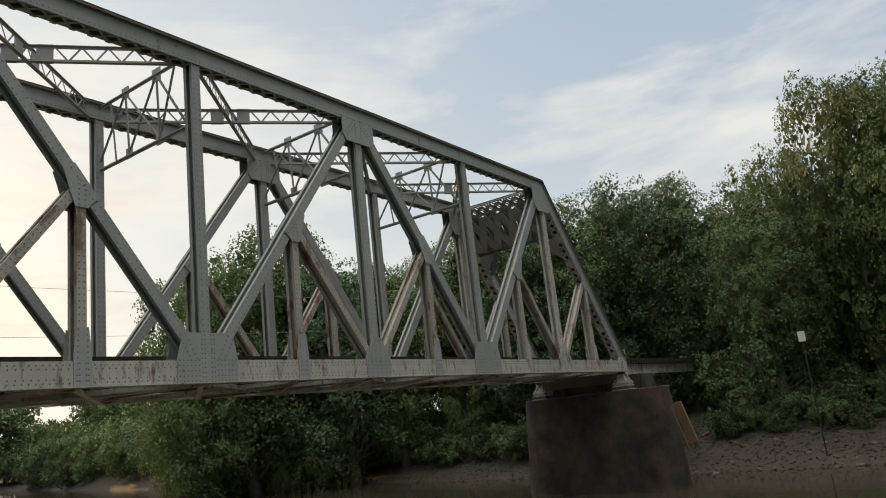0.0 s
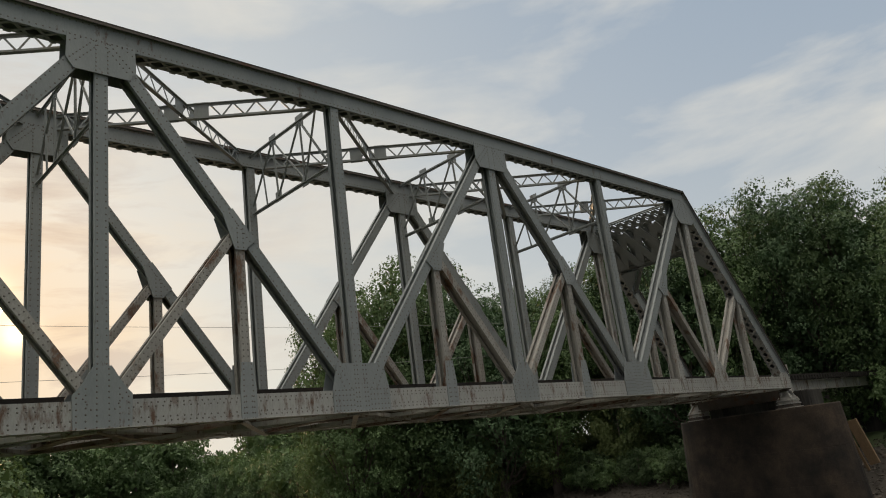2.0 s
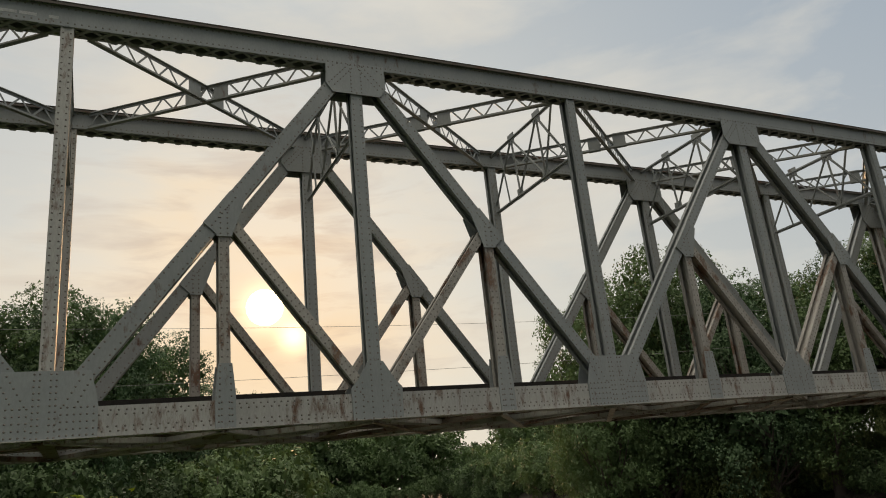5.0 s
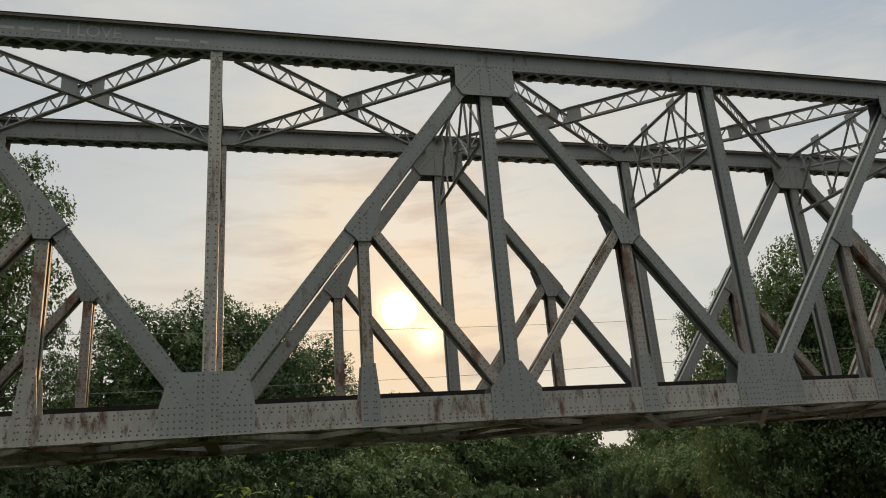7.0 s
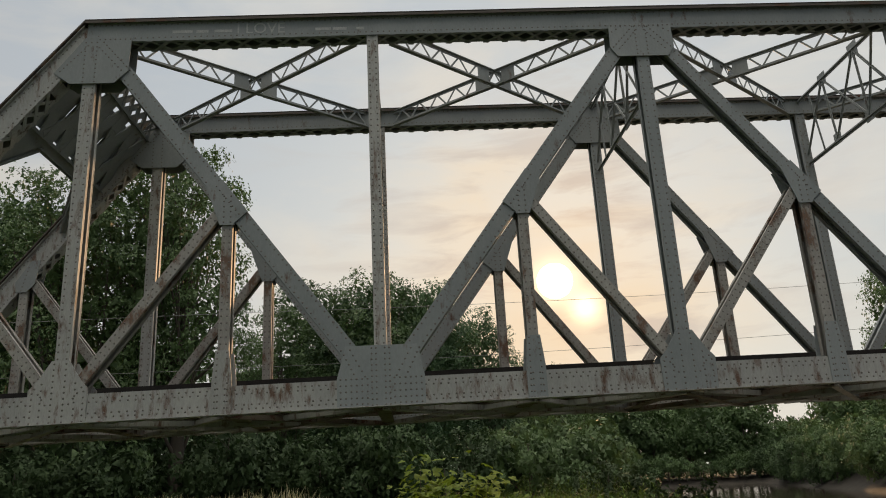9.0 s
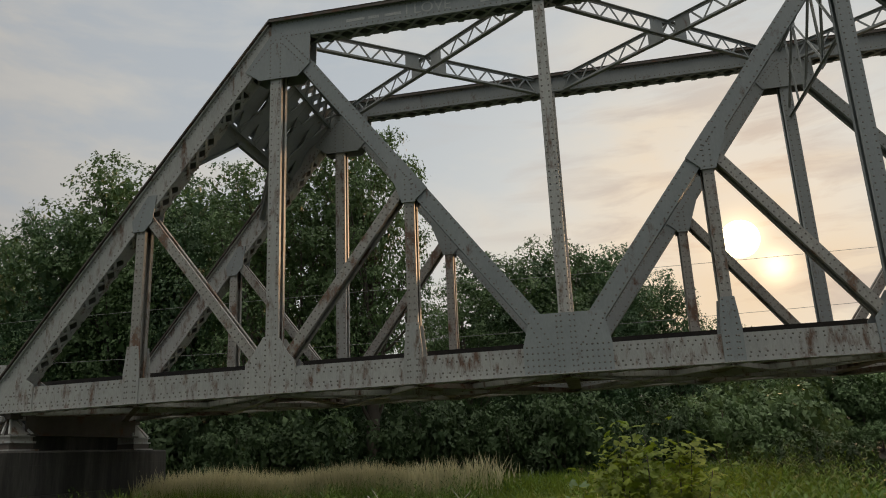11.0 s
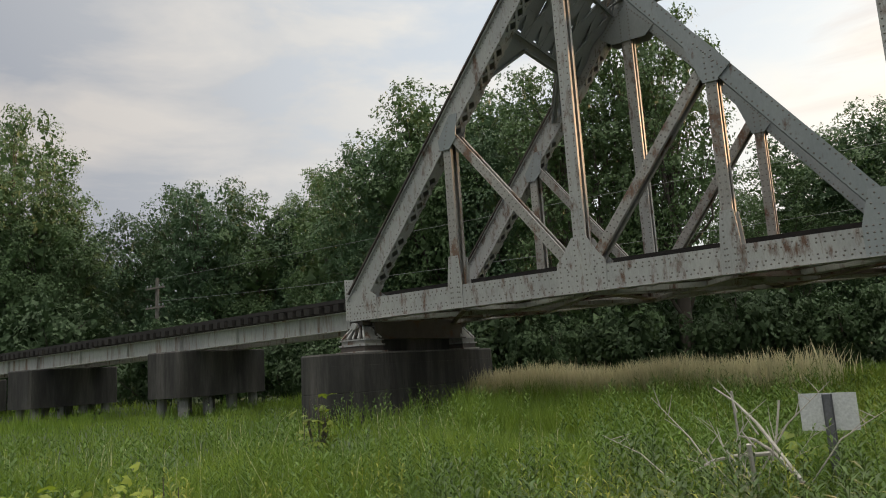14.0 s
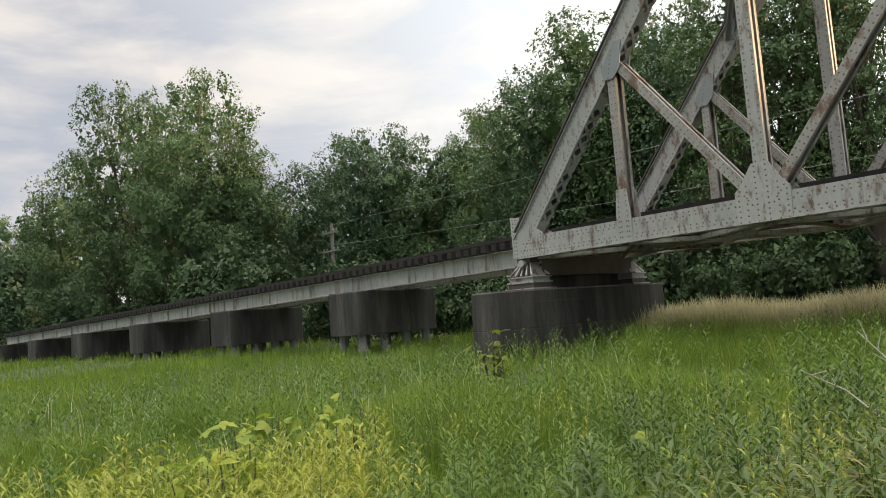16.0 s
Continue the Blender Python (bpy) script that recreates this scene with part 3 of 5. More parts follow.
build_truss(Y_NEAR + TRUSS_GAP)


def laced_strut(p, q, h, step=0.42, size=0.075, up=(0, 0, 1)):
    """A light strut of two angles with zigzag lacing between them."""
    b = Build()
    p, q, u = Vector(p), Vector(q), Vector(up)
    side = (q - p).cross(u)
    for s in (-1, 1):
        b.bar(p + u * s * h / 2, q + u * s * h / 2, 0.13, 0.02, side=side)
        b.bar(p + u * s * (h / 2 - 0.04), q + u * s * (h / 2 - 0.04), 0.018, 0.09, side=side)
    n = max(2, round((q - p).length / step))
    for i in range(n):
        a, c = p + (q - p) * (i / n), p + (q - p) * ((i + 1) / n)
        m = (a + c) / 2
        b.bar(a - u * (h / 2 - 0.03), m + u * (h / 2 - 0.03), 0.012, size * 0.7, side=side)
        b.bar(m + u * (h / 2 - 0.03), c - u * (h / 2 - 0.03), 0.012, size * 0.7, side=side)
    return b


YA, YB = Y_NEAR + DEPTH, Y_NEAR + TRUSS_GAP
# top lateral bracing, an X of laced struts in every double panel
for n in range(2, 14, 2):
    za, zb = high(n).z - 0.03, high(n + 2).z - 0.03
    xa, xb = PX[n] + 0.45, PX[n + 2] - 0.45
    part("top_lateral", laced_strut((xa, YA, za), (xb, YB, zb), 0.5, 0.72), PAINT, bridge)
    part("top_lateral", laced_strut((xa, YB, za), (xb, YA, zb), 0.5, 0.72), PAINT, bridge)
    c = Vector(((xa + xb) / 2, (YA + YB) / 2, (za + zb) / 2))
    for s in (-1, 1):
        d = Vector((xb - xa, (YB - YA) * s, 0)).normalized()
        for k in (-0.45, 0.45):
            plate_b = Build().bar(c + d * (k - 0.22), c + d * (k + 0.22), 0.02, 0.6, side=d.cross(Vector((0, 0, 1))))
            part("splice_plate", plate_b, PAINT, bridge)
# sway frames between the posts
for n in range(4, 13, 2):
    x, zt = PX[n], high(n).z + 0.12
    zl = zt - 2.22

    def node(f, z):
        return Vector((x, YA + (YB - YA) * f, z))

    b = Build()
    a_, b_, p_, q_ = node(0.68, zt), node(0.32, zt), node(0.645, zl + 0.1), node(0.30, zl + 0.05)
    for p, q, w in ((node(0, zt), node(1, zt), 0.14), (node(0, zl), node(1, zl), 0.14), (node(1, zl + 0.3), a_, 0.09), (a_, p_, 0.09), (p_, b_, 0.09), (b_, q_, 0.09), (q_, node(0.12, zt), 0.09), (a_, q_, 0.07), (b_, node(0, zl), 0.09), (node(0.86, zt), node(0.8, zl), 0.07)):
        b.bar(p, q, w, 0.02, side=(0, 0, 1) if abs(q.z - p.z) < 0.1 else (0, 1, 0))
        b.bar(p, q, 0.02, w * 0.8, side=(0, 0, 1) if abs(q.z - p.z) < 0.1 else (0, 1, 0))
    for c, s in ((a_, 0.2), (b_, 0.22), (p_, 0.18), (q_, 0.18)):
        b.box(x - 0.012, x + 0.012, c.y - s, c.y + s, c.z - s, c.z + s)
    part("sway_frame", b, PAINT, bridge)
# portal frames in the plane of the end posts
for a, c in ((0, 2), (16, 14)):
    head, foot = high(c), low(a)
    d = (foot - head).normalized()

    def spot(f, s):
        p = head + d * s
        return Vector((p.x, YA + (YB - YA) * f, p.z))

    nrm = Vector((0, 1, 0)).cross(d)
    b = Build()
    b.bar(spot(0, 2.84), spot(1, 2.84), 0.34, 0.02, side=d)
    for s in (0.05, 0.62, 2.75, 3.0):
        b.bar(spot(0, s), spot(1, s), 0.16, 0.03, side=d)
        b.bar(spot(0, s), spot(1, s), 0.03, 0.22, side=d)
    for i in range(9):
        b.bar(spot(i / 9, 0.08), spot((i + 1) / 9, 0.6), 0.08, 0.014, side=d)
        b.bar(spot(i / 9, 0.6), spot((i + 1) / 9, 0.08), 0.08, 0.014, side=d)
        for za_, zb_ in ((0.08, 0.6), (0.6, 0.08)):
            b.bar(spot(i / 9, za_) + nrm * 0.3, spot((i + 1) / 9, zb_) + nrm * 0.3, 0.2, 0.014, side=d)
    for i in range(5):
        b.bar(spot(i / 5, 0.7), spot((i + 1) / 5, 2.7), 0.40, 0.03, side=d)
        b.bar(spot(i / 5, 2.7), spot((i + 1) / 5, 0.7), 0.40, 0.05, side=d)
        b.bar(spot(i / 5 + 0.0, 0.95), spot(i / 5 + 0.09, 0.95), 0.55, 0.06, side=d)
        b.bar(spot(i / 5 + 0.05, 1.7), spot(i / 5 + 0.155, 1.7), 0.62, 0.06, side=d)
        b.bar(spot(i / 5 + 0.0, 2.5), spot(i / 5 + 0.09, 2.5), 0.5, 0.06, side=d)
        back = nrm * 0.34
        b.bar(spot(i / 5 + 0.1, 0.7) + back, spot(min(1, i / 5 + 0.3), 2.7) + back, 0.42, 0.03, side=d)
        b.bar(spot(min(1, i / 5 + 0.3), 0.7) + back, spot(i / 5 + 0.1, 2.7) + back, 0.42, 0.05, side=d)
        for f in (0.1, 0.2):
            b.bar(spot(i / 5 + f - 0.045, 1.7) + nrm * 0.1, spot(i / 5 + f + 0.045, 1.7) + nrm * 0.1, 0.95, 0.02, side=d)
        for f, sc in ((0.05, 1.15), (0.15, 1.15), (0.05, 2.25), (0.15, 2.25)):
            b.bar(spot(i / 5 + f - 0.04, sc) + nrm * 0.2, spot(i / 5 + f + 0.04, sc) + nrm * 0.2, 0.7, 0.02, side=d)
    for f, g in ((0.0, 0.26), (1.0, 0.74)):
        b.bar(spot(f, 4.4), spot(g, 2.95), 0.24, 0.03, side=d)
        b.bar(spot(f, 4.4), spot(g, 2.95), 0.03, 0.18, side=d)
        b.bar(spot(f, 3.5), spot((f + g) / 2, 3.0), 0.4, 0.02, side=d)
        for k in (-0.1, 0.3):
            rim = [spot(f, 4.15), spot(f + (g - f) * 0.8, 2.98), spot(f, 2.98)]
            b.add([v + nrm * k for v in rim] + [v + nrm * (k + 0.016) for v in rim], [(0, 1, 2), (5, 4, 3), (0, 3, 4, 1), (1, 4, 5, 2), (2, 5, 3, 0)])
    part("portal_frame", b, PAINT, bridge, "heavy lattice portal frame with knee braces")
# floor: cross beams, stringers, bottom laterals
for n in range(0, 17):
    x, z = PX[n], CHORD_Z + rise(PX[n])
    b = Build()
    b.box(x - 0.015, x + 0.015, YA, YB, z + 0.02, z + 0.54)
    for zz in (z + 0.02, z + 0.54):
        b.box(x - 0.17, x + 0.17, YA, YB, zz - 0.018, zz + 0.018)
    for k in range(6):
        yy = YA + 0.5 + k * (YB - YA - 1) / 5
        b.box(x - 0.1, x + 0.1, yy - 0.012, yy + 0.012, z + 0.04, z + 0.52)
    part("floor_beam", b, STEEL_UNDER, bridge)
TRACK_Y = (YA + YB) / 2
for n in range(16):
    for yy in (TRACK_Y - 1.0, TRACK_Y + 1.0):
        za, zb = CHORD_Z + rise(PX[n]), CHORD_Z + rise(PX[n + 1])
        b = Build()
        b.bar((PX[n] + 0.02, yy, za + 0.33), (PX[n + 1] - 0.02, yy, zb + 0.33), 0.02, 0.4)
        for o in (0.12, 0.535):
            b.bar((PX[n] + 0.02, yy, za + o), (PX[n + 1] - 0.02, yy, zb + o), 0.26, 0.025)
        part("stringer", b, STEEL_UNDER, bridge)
for n in range(0, 16, 2):
    za, zb = CHORD_Z + rise(PX[n]) + 0.02, CHORD_Z + rise(PX[n + 2]) + 0.02
    for ya, yb in ((YA, YB), (YB, YA)):
        part("bottom_lateral", laced_strut((PX[n] + 0.3, ya, za - 0.02), (PX[n + 2] - 0.3, yb, zb - 0.02), 0.34, up=(0.55, 0.84, 0) if yb < ya else (-0.55, 0.84, 0)), PAINT_RUSTY, bridge)
for n in range(16):
    za, zb = CHORD_Z + rise(PX[n]) - 0.06, CHORD_Z + rise(PX[n + 1]) - 0.06
    for ya, yb in ((YA - 0.1, YB + 0.1), (YB + 0.1, YA - 0.1)):
        flat = Build().bar((PX[n], ya, za), (PX[n + 1], yb, zb), 0.02, 0.16, side=(0, 0, 1))
        flat.bar((PX[n], ya, za + 0.06), (PX[n + 1], yb, zb + 0.06), 0.11, 0.015, side=(0, 0, 1))
        part("bracing_flat", flat, PAINT_RUSTY if n % 3 else STEEL_UNDER, bridge)
# chalked words on the top chord
def chalk_words(text, x, z, size):
    cu = bpy.data.curves.new("words", "FONT")
    cu.body, cu.size, cu.extrude = text, size, 0.001
    tmp = new("words", cu)
    bpy.context.view_layer.update()
    me = bpy.data.meshes.new_from_object(tmp.evaluated_get(bpy.context.evaluated_depsgraph_get()))
    bpy.data.objects.remove(tmp)
    me.materials.clear()
    me.materials.append(CHALK)
    ob = new("chalk_words", me)
    ob.parent = bridge
    ob.matrix_basis = pose(x, Y_NEAR - 0.006, z, 90, 0, 0)
    tagged(ob, "faded white chalked words")


chalk_words("I LOVE", -4.0, high(3).z - 0.14, 0.42)
for xa, xb in ((-5.6, -5.1), (-5.0, -4.7), (-4.55, -4.1), (-2.0, -1.6), (-1.55, -1.2), (-0.95, -0.75)):
    part("chalk_mark", Build().box(xa, xb, Y_NEAR - 0.006, Y_NEAR - 0.002, high(3).z - 0.1, high(3).z - 0.02), CHALK, bridge, "smeared chalk mark")
# ---- the railway track over bridge and viaduct ----
track = thing("railway_track", "disused timber tie track with rusted rails on bridge and viaduct", "railway track")
VIA_X0 = -77.0


def deck_z(x):
    if x < PX[0]:
        return 3.56 + 0.0175 * (x - PX[0])
    if x > PX[16]:
        return 3.62
    return CHORD_Z + rise(x) + 0.56


def via_z(x):
    return deck_z(x)


for yy in (TRACK_Y - 0.76, TRACK_Y + 0.76):
    b = Build()
    xs = [VIA_X0, -60, -45, -30, PX[0]] + PX[1:17] + [60.0, 74.0]
    for xa, xb in zip(xs, xs[1:]):
        za, zb = deck_z(xa) + 0.22, deck_z(xb) + 0.22
        for o, w, h in ((0.012, 0.14, 0.02), (0.08, 0.02, 0.12), (0.15, 0.07, 0.045)):
            b.bar((xa, yy, za + o), (xb, yy, zb + o), w, h)
    part("rail", b, RAIL, track)
for yy in (TRACK_Y - 1.38, TRACK_Y + 1.38):
    b = Build()
    for xa, xb in zip(xs, xs[1:]):
        b.bar((xa, yy, deck_z(xa) + 0.27), (xb, yy, deck_z(xb) + 0.27), 0.2, 0.12)
    part("guard_timber", b, TIMBER, track)
tie_b = Build().box(-0.11, 0.11, -1.62, 1.62, -0.11, 0.11)
tie_me = tie_b.mesh("tie", TIMBER)
x = -75.0
count = 0
rest = Build()
while x < 73.0:
    step = 0.42
    z = deck_z(x) + 0.11
    if -44 < x < 43:
        ob = new("tie", tie_me)
        ob.parent = track
        ob.matrix_basis = pose(x, TRACK_Y + random.uniform(-0.05, 0.05), z + random.uniform(-0.01, 0.01), 0, 0, random.uniform(-1.5, 1.5))
        count += 1
    else:
        rest.box(x - 0.11, x + 0.11, TRACK_Y - 1.62, TRACK_Y + 1.62, z - 0.11, z + 0.11)
    x += step
tagged(part("ties_beyond", rest, TIMBER, track), kind="stuff")


# ---- piers and bearings ----
def round_pier(name, x, y0, y1, half, z0, z1, batter, mat, label):
    """A concrete pier with rounded ends, leaning in towards its top, with a coping edge."""
    root = thing(name, label, "bridge pier", "main piers")
    seg = 14

    def ring(h, grow, z):
        pts = []
        for i in range(seg + 1):
            a = math.pi + math.pi * i / seg
            pts.append((x + (h + grow) * math.cos(a), y0 + h + (h + grow) * math.sin(a), z))
        for i in range(seg + 1):
            a = math.pi * i / seg
            pts.append((x + (h + grow) * math.cos(a), y1 - h + (h + grow) * math.sin(a), z))
        return pts

    def stack(levels):
        b = Build()
        rings = [ring(half, g, z) for g, z in levels]
        n = len(rings[0])
        for r in rings:
            b.v += r
        for k in range(len(rings) - 1):
            for i in range(n):
                j = (i + 1) % n
                b.f.append((k * n + i, k * n + j, (k + 1) * n + j, (k + 1) * n + i))
        b.f.append(tuple(range((len(rings) - 1) * n, len(rings) * n)))
        return b

    lift = [z0 + (z1 - 0.35 - z0) * k / 4 for k in range(5)]
    for za, zb in zip(lift, lift[1:]):
        ga, gb = batter * (z1 - za), batter * (z1 - zb)
        part("concrete_lift", stack([(ga - 0.012, za), (ga, za + 0.02), (gb + 0.002, zb - 0.012), (gb - 0.008, zb - 0.001)]), mat, root)
    part("coping", stack([(batter * 0.35, z1 - 0.349), (0.004, z1 - 0.05), (-0.035, z1)]), mat, root)
    return root


round_pier("bridge_pier", -14.95, 15.9, 24.6, 1.05, -1.2, 2.1, 0.02, CONCRETE, "rounded dark stained concrete pier standing in tall grass")
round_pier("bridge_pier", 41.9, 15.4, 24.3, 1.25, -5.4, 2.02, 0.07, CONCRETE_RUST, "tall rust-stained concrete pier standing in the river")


def bearing(x, y, z0, z1):
    """A cast shoe: stepped base, sloping ribs and a pin block under the end plate."""
    root = thing("bridge_bearing", "ribbed cast steel bridge bearing, grey with rust", "bearing", "bridge bearings")
    h = z1 - z0
    part("base_plate", Build().box(x - 0.56, x + 0.56, y - 0.52, y + 0.52, z0, z0 + 0.05), MEMBER_RUST, root)
    part("pedestal", Build().box(x - 0.46, x + 0.46, y - 0.42, y + 0.42, z0 + 0.05, z0 + 0.20), PAINT_DARK, root)
    part("lower_slab", Build().box(x - 0.50, x + 0.50, y - 0.46, y + 0.46, z0 + 0.20, z0 + 0.25), PAINT_RUSTY, root)
    part("middle_slab", Build().box(x - 0.44, x + 0.44, y - 0.40, y + 0.40, z0 + 0.25, z0 + 0.36), MEMBER_RUST, root)
    part("upper_slab", Build().box(x - 0.48, x + 0.48, y - 0.44, y + 0.44, z0 + 0.36, z0 + 0.40), PAINT_RUSTY, root)
    for k in range(5):
        xx = x - 0.42 + 0.21 * k
        xt = x + (xx - x) * 0.42
        for s in (-1, 1):
            rib = Build().bar((xx, y + s * 0.40, z0 + 0.41), (xt, y + s * 0.12, z1 - 0.16), 0.04, 0.07, side=(1, 0, 0))
            part("rib", rib, PAINT_RUSTY, root)
    for s in (-1, 1):
        part("side_web", Build().add([(x + s * 0.40, y - 0.36, z0 + 0.40), (x + s * 0.40, y + 0.36, z0 + 0.40), (x + s * 0.18, y + 0.12, z1 - 0.18), (x + s * 0.18, y - 0.12, z1 - 0.18), (x + s * 0.36, y - 0.36, z0 + 0.40), (x + s * 0.36, y + 0.36, z0 + 0.40), (x + s * 0.14, y + 0.12, z1 - 0.18), (x + s * 0.14, y - 0.12, z1 - 0.18)], [(0, 1, 2, 3), (7, 6, 5, 4), (0, 3, 7, 4), (1, 5, 6, 2), (3, 2, 6, 7), (0, 4, 5, 1)]), MEMBER_RUST, root)
    # dark core puts the shade of the gaps between ribs into colour
    part("core", Build().box(x - 0.14, x + 0.14, y - 0.10, y + 0.10, z0 + 0.40, z1 - 0.19), PAINT_DARK, root)
    block = part("pin_block", Build().box(x - 0.24, x + 0.24, y - 0.22, y + 0.22, z1 - 0.14, z1), PAINT_DARK, root)
    part("pin", Build().tube([(x, y - 0.36, z1 - 0.16), (x, y + 0.36, z1 - 0.16)], [0.1, 0.1], 12), PAINT_RUSTY, block)
    return root


for x, zp in ((PX[0] + 0.12, 2.1), (PX[16] - 0.12, 2.02)):
    for yy in (Y_NEAR + DEPTH / 2, Y_NEAR + TRUSS_GAP + DEPTH / 2):
        bearing(x, yy, zp, CHORD_Z - CAMBER - 0.01)

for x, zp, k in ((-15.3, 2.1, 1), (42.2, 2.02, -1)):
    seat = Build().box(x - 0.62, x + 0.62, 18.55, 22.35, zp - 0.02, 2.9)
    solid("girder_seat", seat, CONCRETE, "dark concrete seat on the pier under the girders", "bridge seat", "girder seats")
for n in (0, 16):
    x, z = PX[n] + (0.45 if n == 0 else -0.45), CHORD_Z - CAMBER
    eb = Build().box(x - 0.02, x + 0.02, YA, YB, z - 0.55, z + 0.1).box(x - 0.16, x + 0.16, YA, YB, z - 0.57, z - 0.53)
    part("end_cross_girder", eb, PAINT_DARK, bridge)

# ---- approach viaducts ----
JOINTS = [-15.45, -24.9, -35.2, -45.7, -56.2, -66.6, -77.0]
viaduct = thing("approach_viaduct", "low steel girder viaduct in flaking white paint with rust streaks", "viaduct")


def girder(xa, xb, y, root):
    b = Build()
    za, zb = via_z(xa) - 0.03, via_z(xb) - 0.03
    o = 0.30
    b.bar((xa, y, za - o), (xb, y, zb - o), 0.02, 0.6)
    for dz in (-0.015, -0.585):
        b.bar((xa, y, za + dz), (xb, y, zb + dz), 0.28, 0.03)
    n = max(3, int(abs(xb - xa) / 2.6))
    for i in range(n + 1):
        xx = xa + (xb - xa) * i / n
        zz = za + (zb - za) * i / n
        b.box(xx - 0.01, xx + 0.01, y - 0.11, y + 0.11, zz - 0.57, zz - 0.03)
    part("girder", b, GIRDER, root)


for xa, xb in zip(JOINTS, JOINTS[1:]):
    for yy in (19.25, 21.65):
        girder(xa - 0.04, xb + 0.04, yy, viaduct)
for xa, xb in ((42.4, 59.8),):
    for yy in (19.25, 21.65):
        girder(xa + 0.04, xb - 0.04, yy, viaduct)


def trestle_pier(x, top, ground_z):
    root = thing("trestle_pier", "dark stained concrete box pier on short pale piles", "bridge pier", "viaduct piers")
    b = Build()
    w, c = 0.95, 0.1
    y0, y1 = 18.3, 22.6
    z0 = top - 1.72
    out = [(x - w, y0 + c), (x - w + c, y0), (x + w - c, y0), (x + w, y0 + c), (x + w, y1 - c), (x + w - c, y1), (x - w + c, y1), (x - w, y1 - c)]
    n = len(out)
    rings = [[(px, py, z0) for px, py in out], [(px, py, top - 0.05) for px, py in out], [(x + (px - x) * 0.96, 20.45 + (py - 20.45) * 0.985, top) for px, py in out]]
    for r in rings:
        b.v += r
    for k in range(2):
        for i in range(n):
            b.f.append((k * n + i, k * n + (i + 1) % n, (k + 1) * n + (i + 1) % n, (k + 1) * n + i))
    b.f += [tuple(range(2 * n, 3 * n)), tuple(range(n - 1, -1, -1))]
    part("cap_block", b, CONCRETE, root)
    for i in range(4):
        for k in (-0.6, 0.6):
            yy = y0 + 0.45 + i * (y1 - y0 - 0.9) / 3
            part("pile_post", Build().tube([(x + k * 1.1, yy, ground_z - 0.8), (x + k, yy, z0 + 0.02)], [0.2, 0.19], 8), PILE, root)


for xj in JOINTS[1:]:
    trestle_pier(xj, via_z(xj) - 0.64, float(height(xj, 20)))
for xj in (46.8,):
    trestle_pier(xj, via_z(xj) - 0.64, float(height(xj, 20)))
# ---- trees ----
RNG = np.random.default_rng(7)


def leaf_axes(centres, normals, size, rng, aspect):
    n = len(centres)
    a = rng.normal(size=(n, 3)) * 0.42 + normals
    a /= np.linalg.norm(a, axis=1, keepdims=True) + 1e-9
    u = np.cross(a, rng.normal(size=(n, 3)))
    u /= np.linalg.norm(u, axis=1, keepdims=True) + 1e-9
    w = np.cross(a, u)
    s = (size * rng.uniform(0.6, 1.4, n))[:, None]
    return u * s, w * s * aspect, s


def leaf_tris(centres, normals, size, rng):
    u, w, s = leaf_axes(centres, normals, size, rng, 0.75)
    return np.stack([centres - u, centres + u * 0.7 - w, centres + u * 0.7 + w], 1)


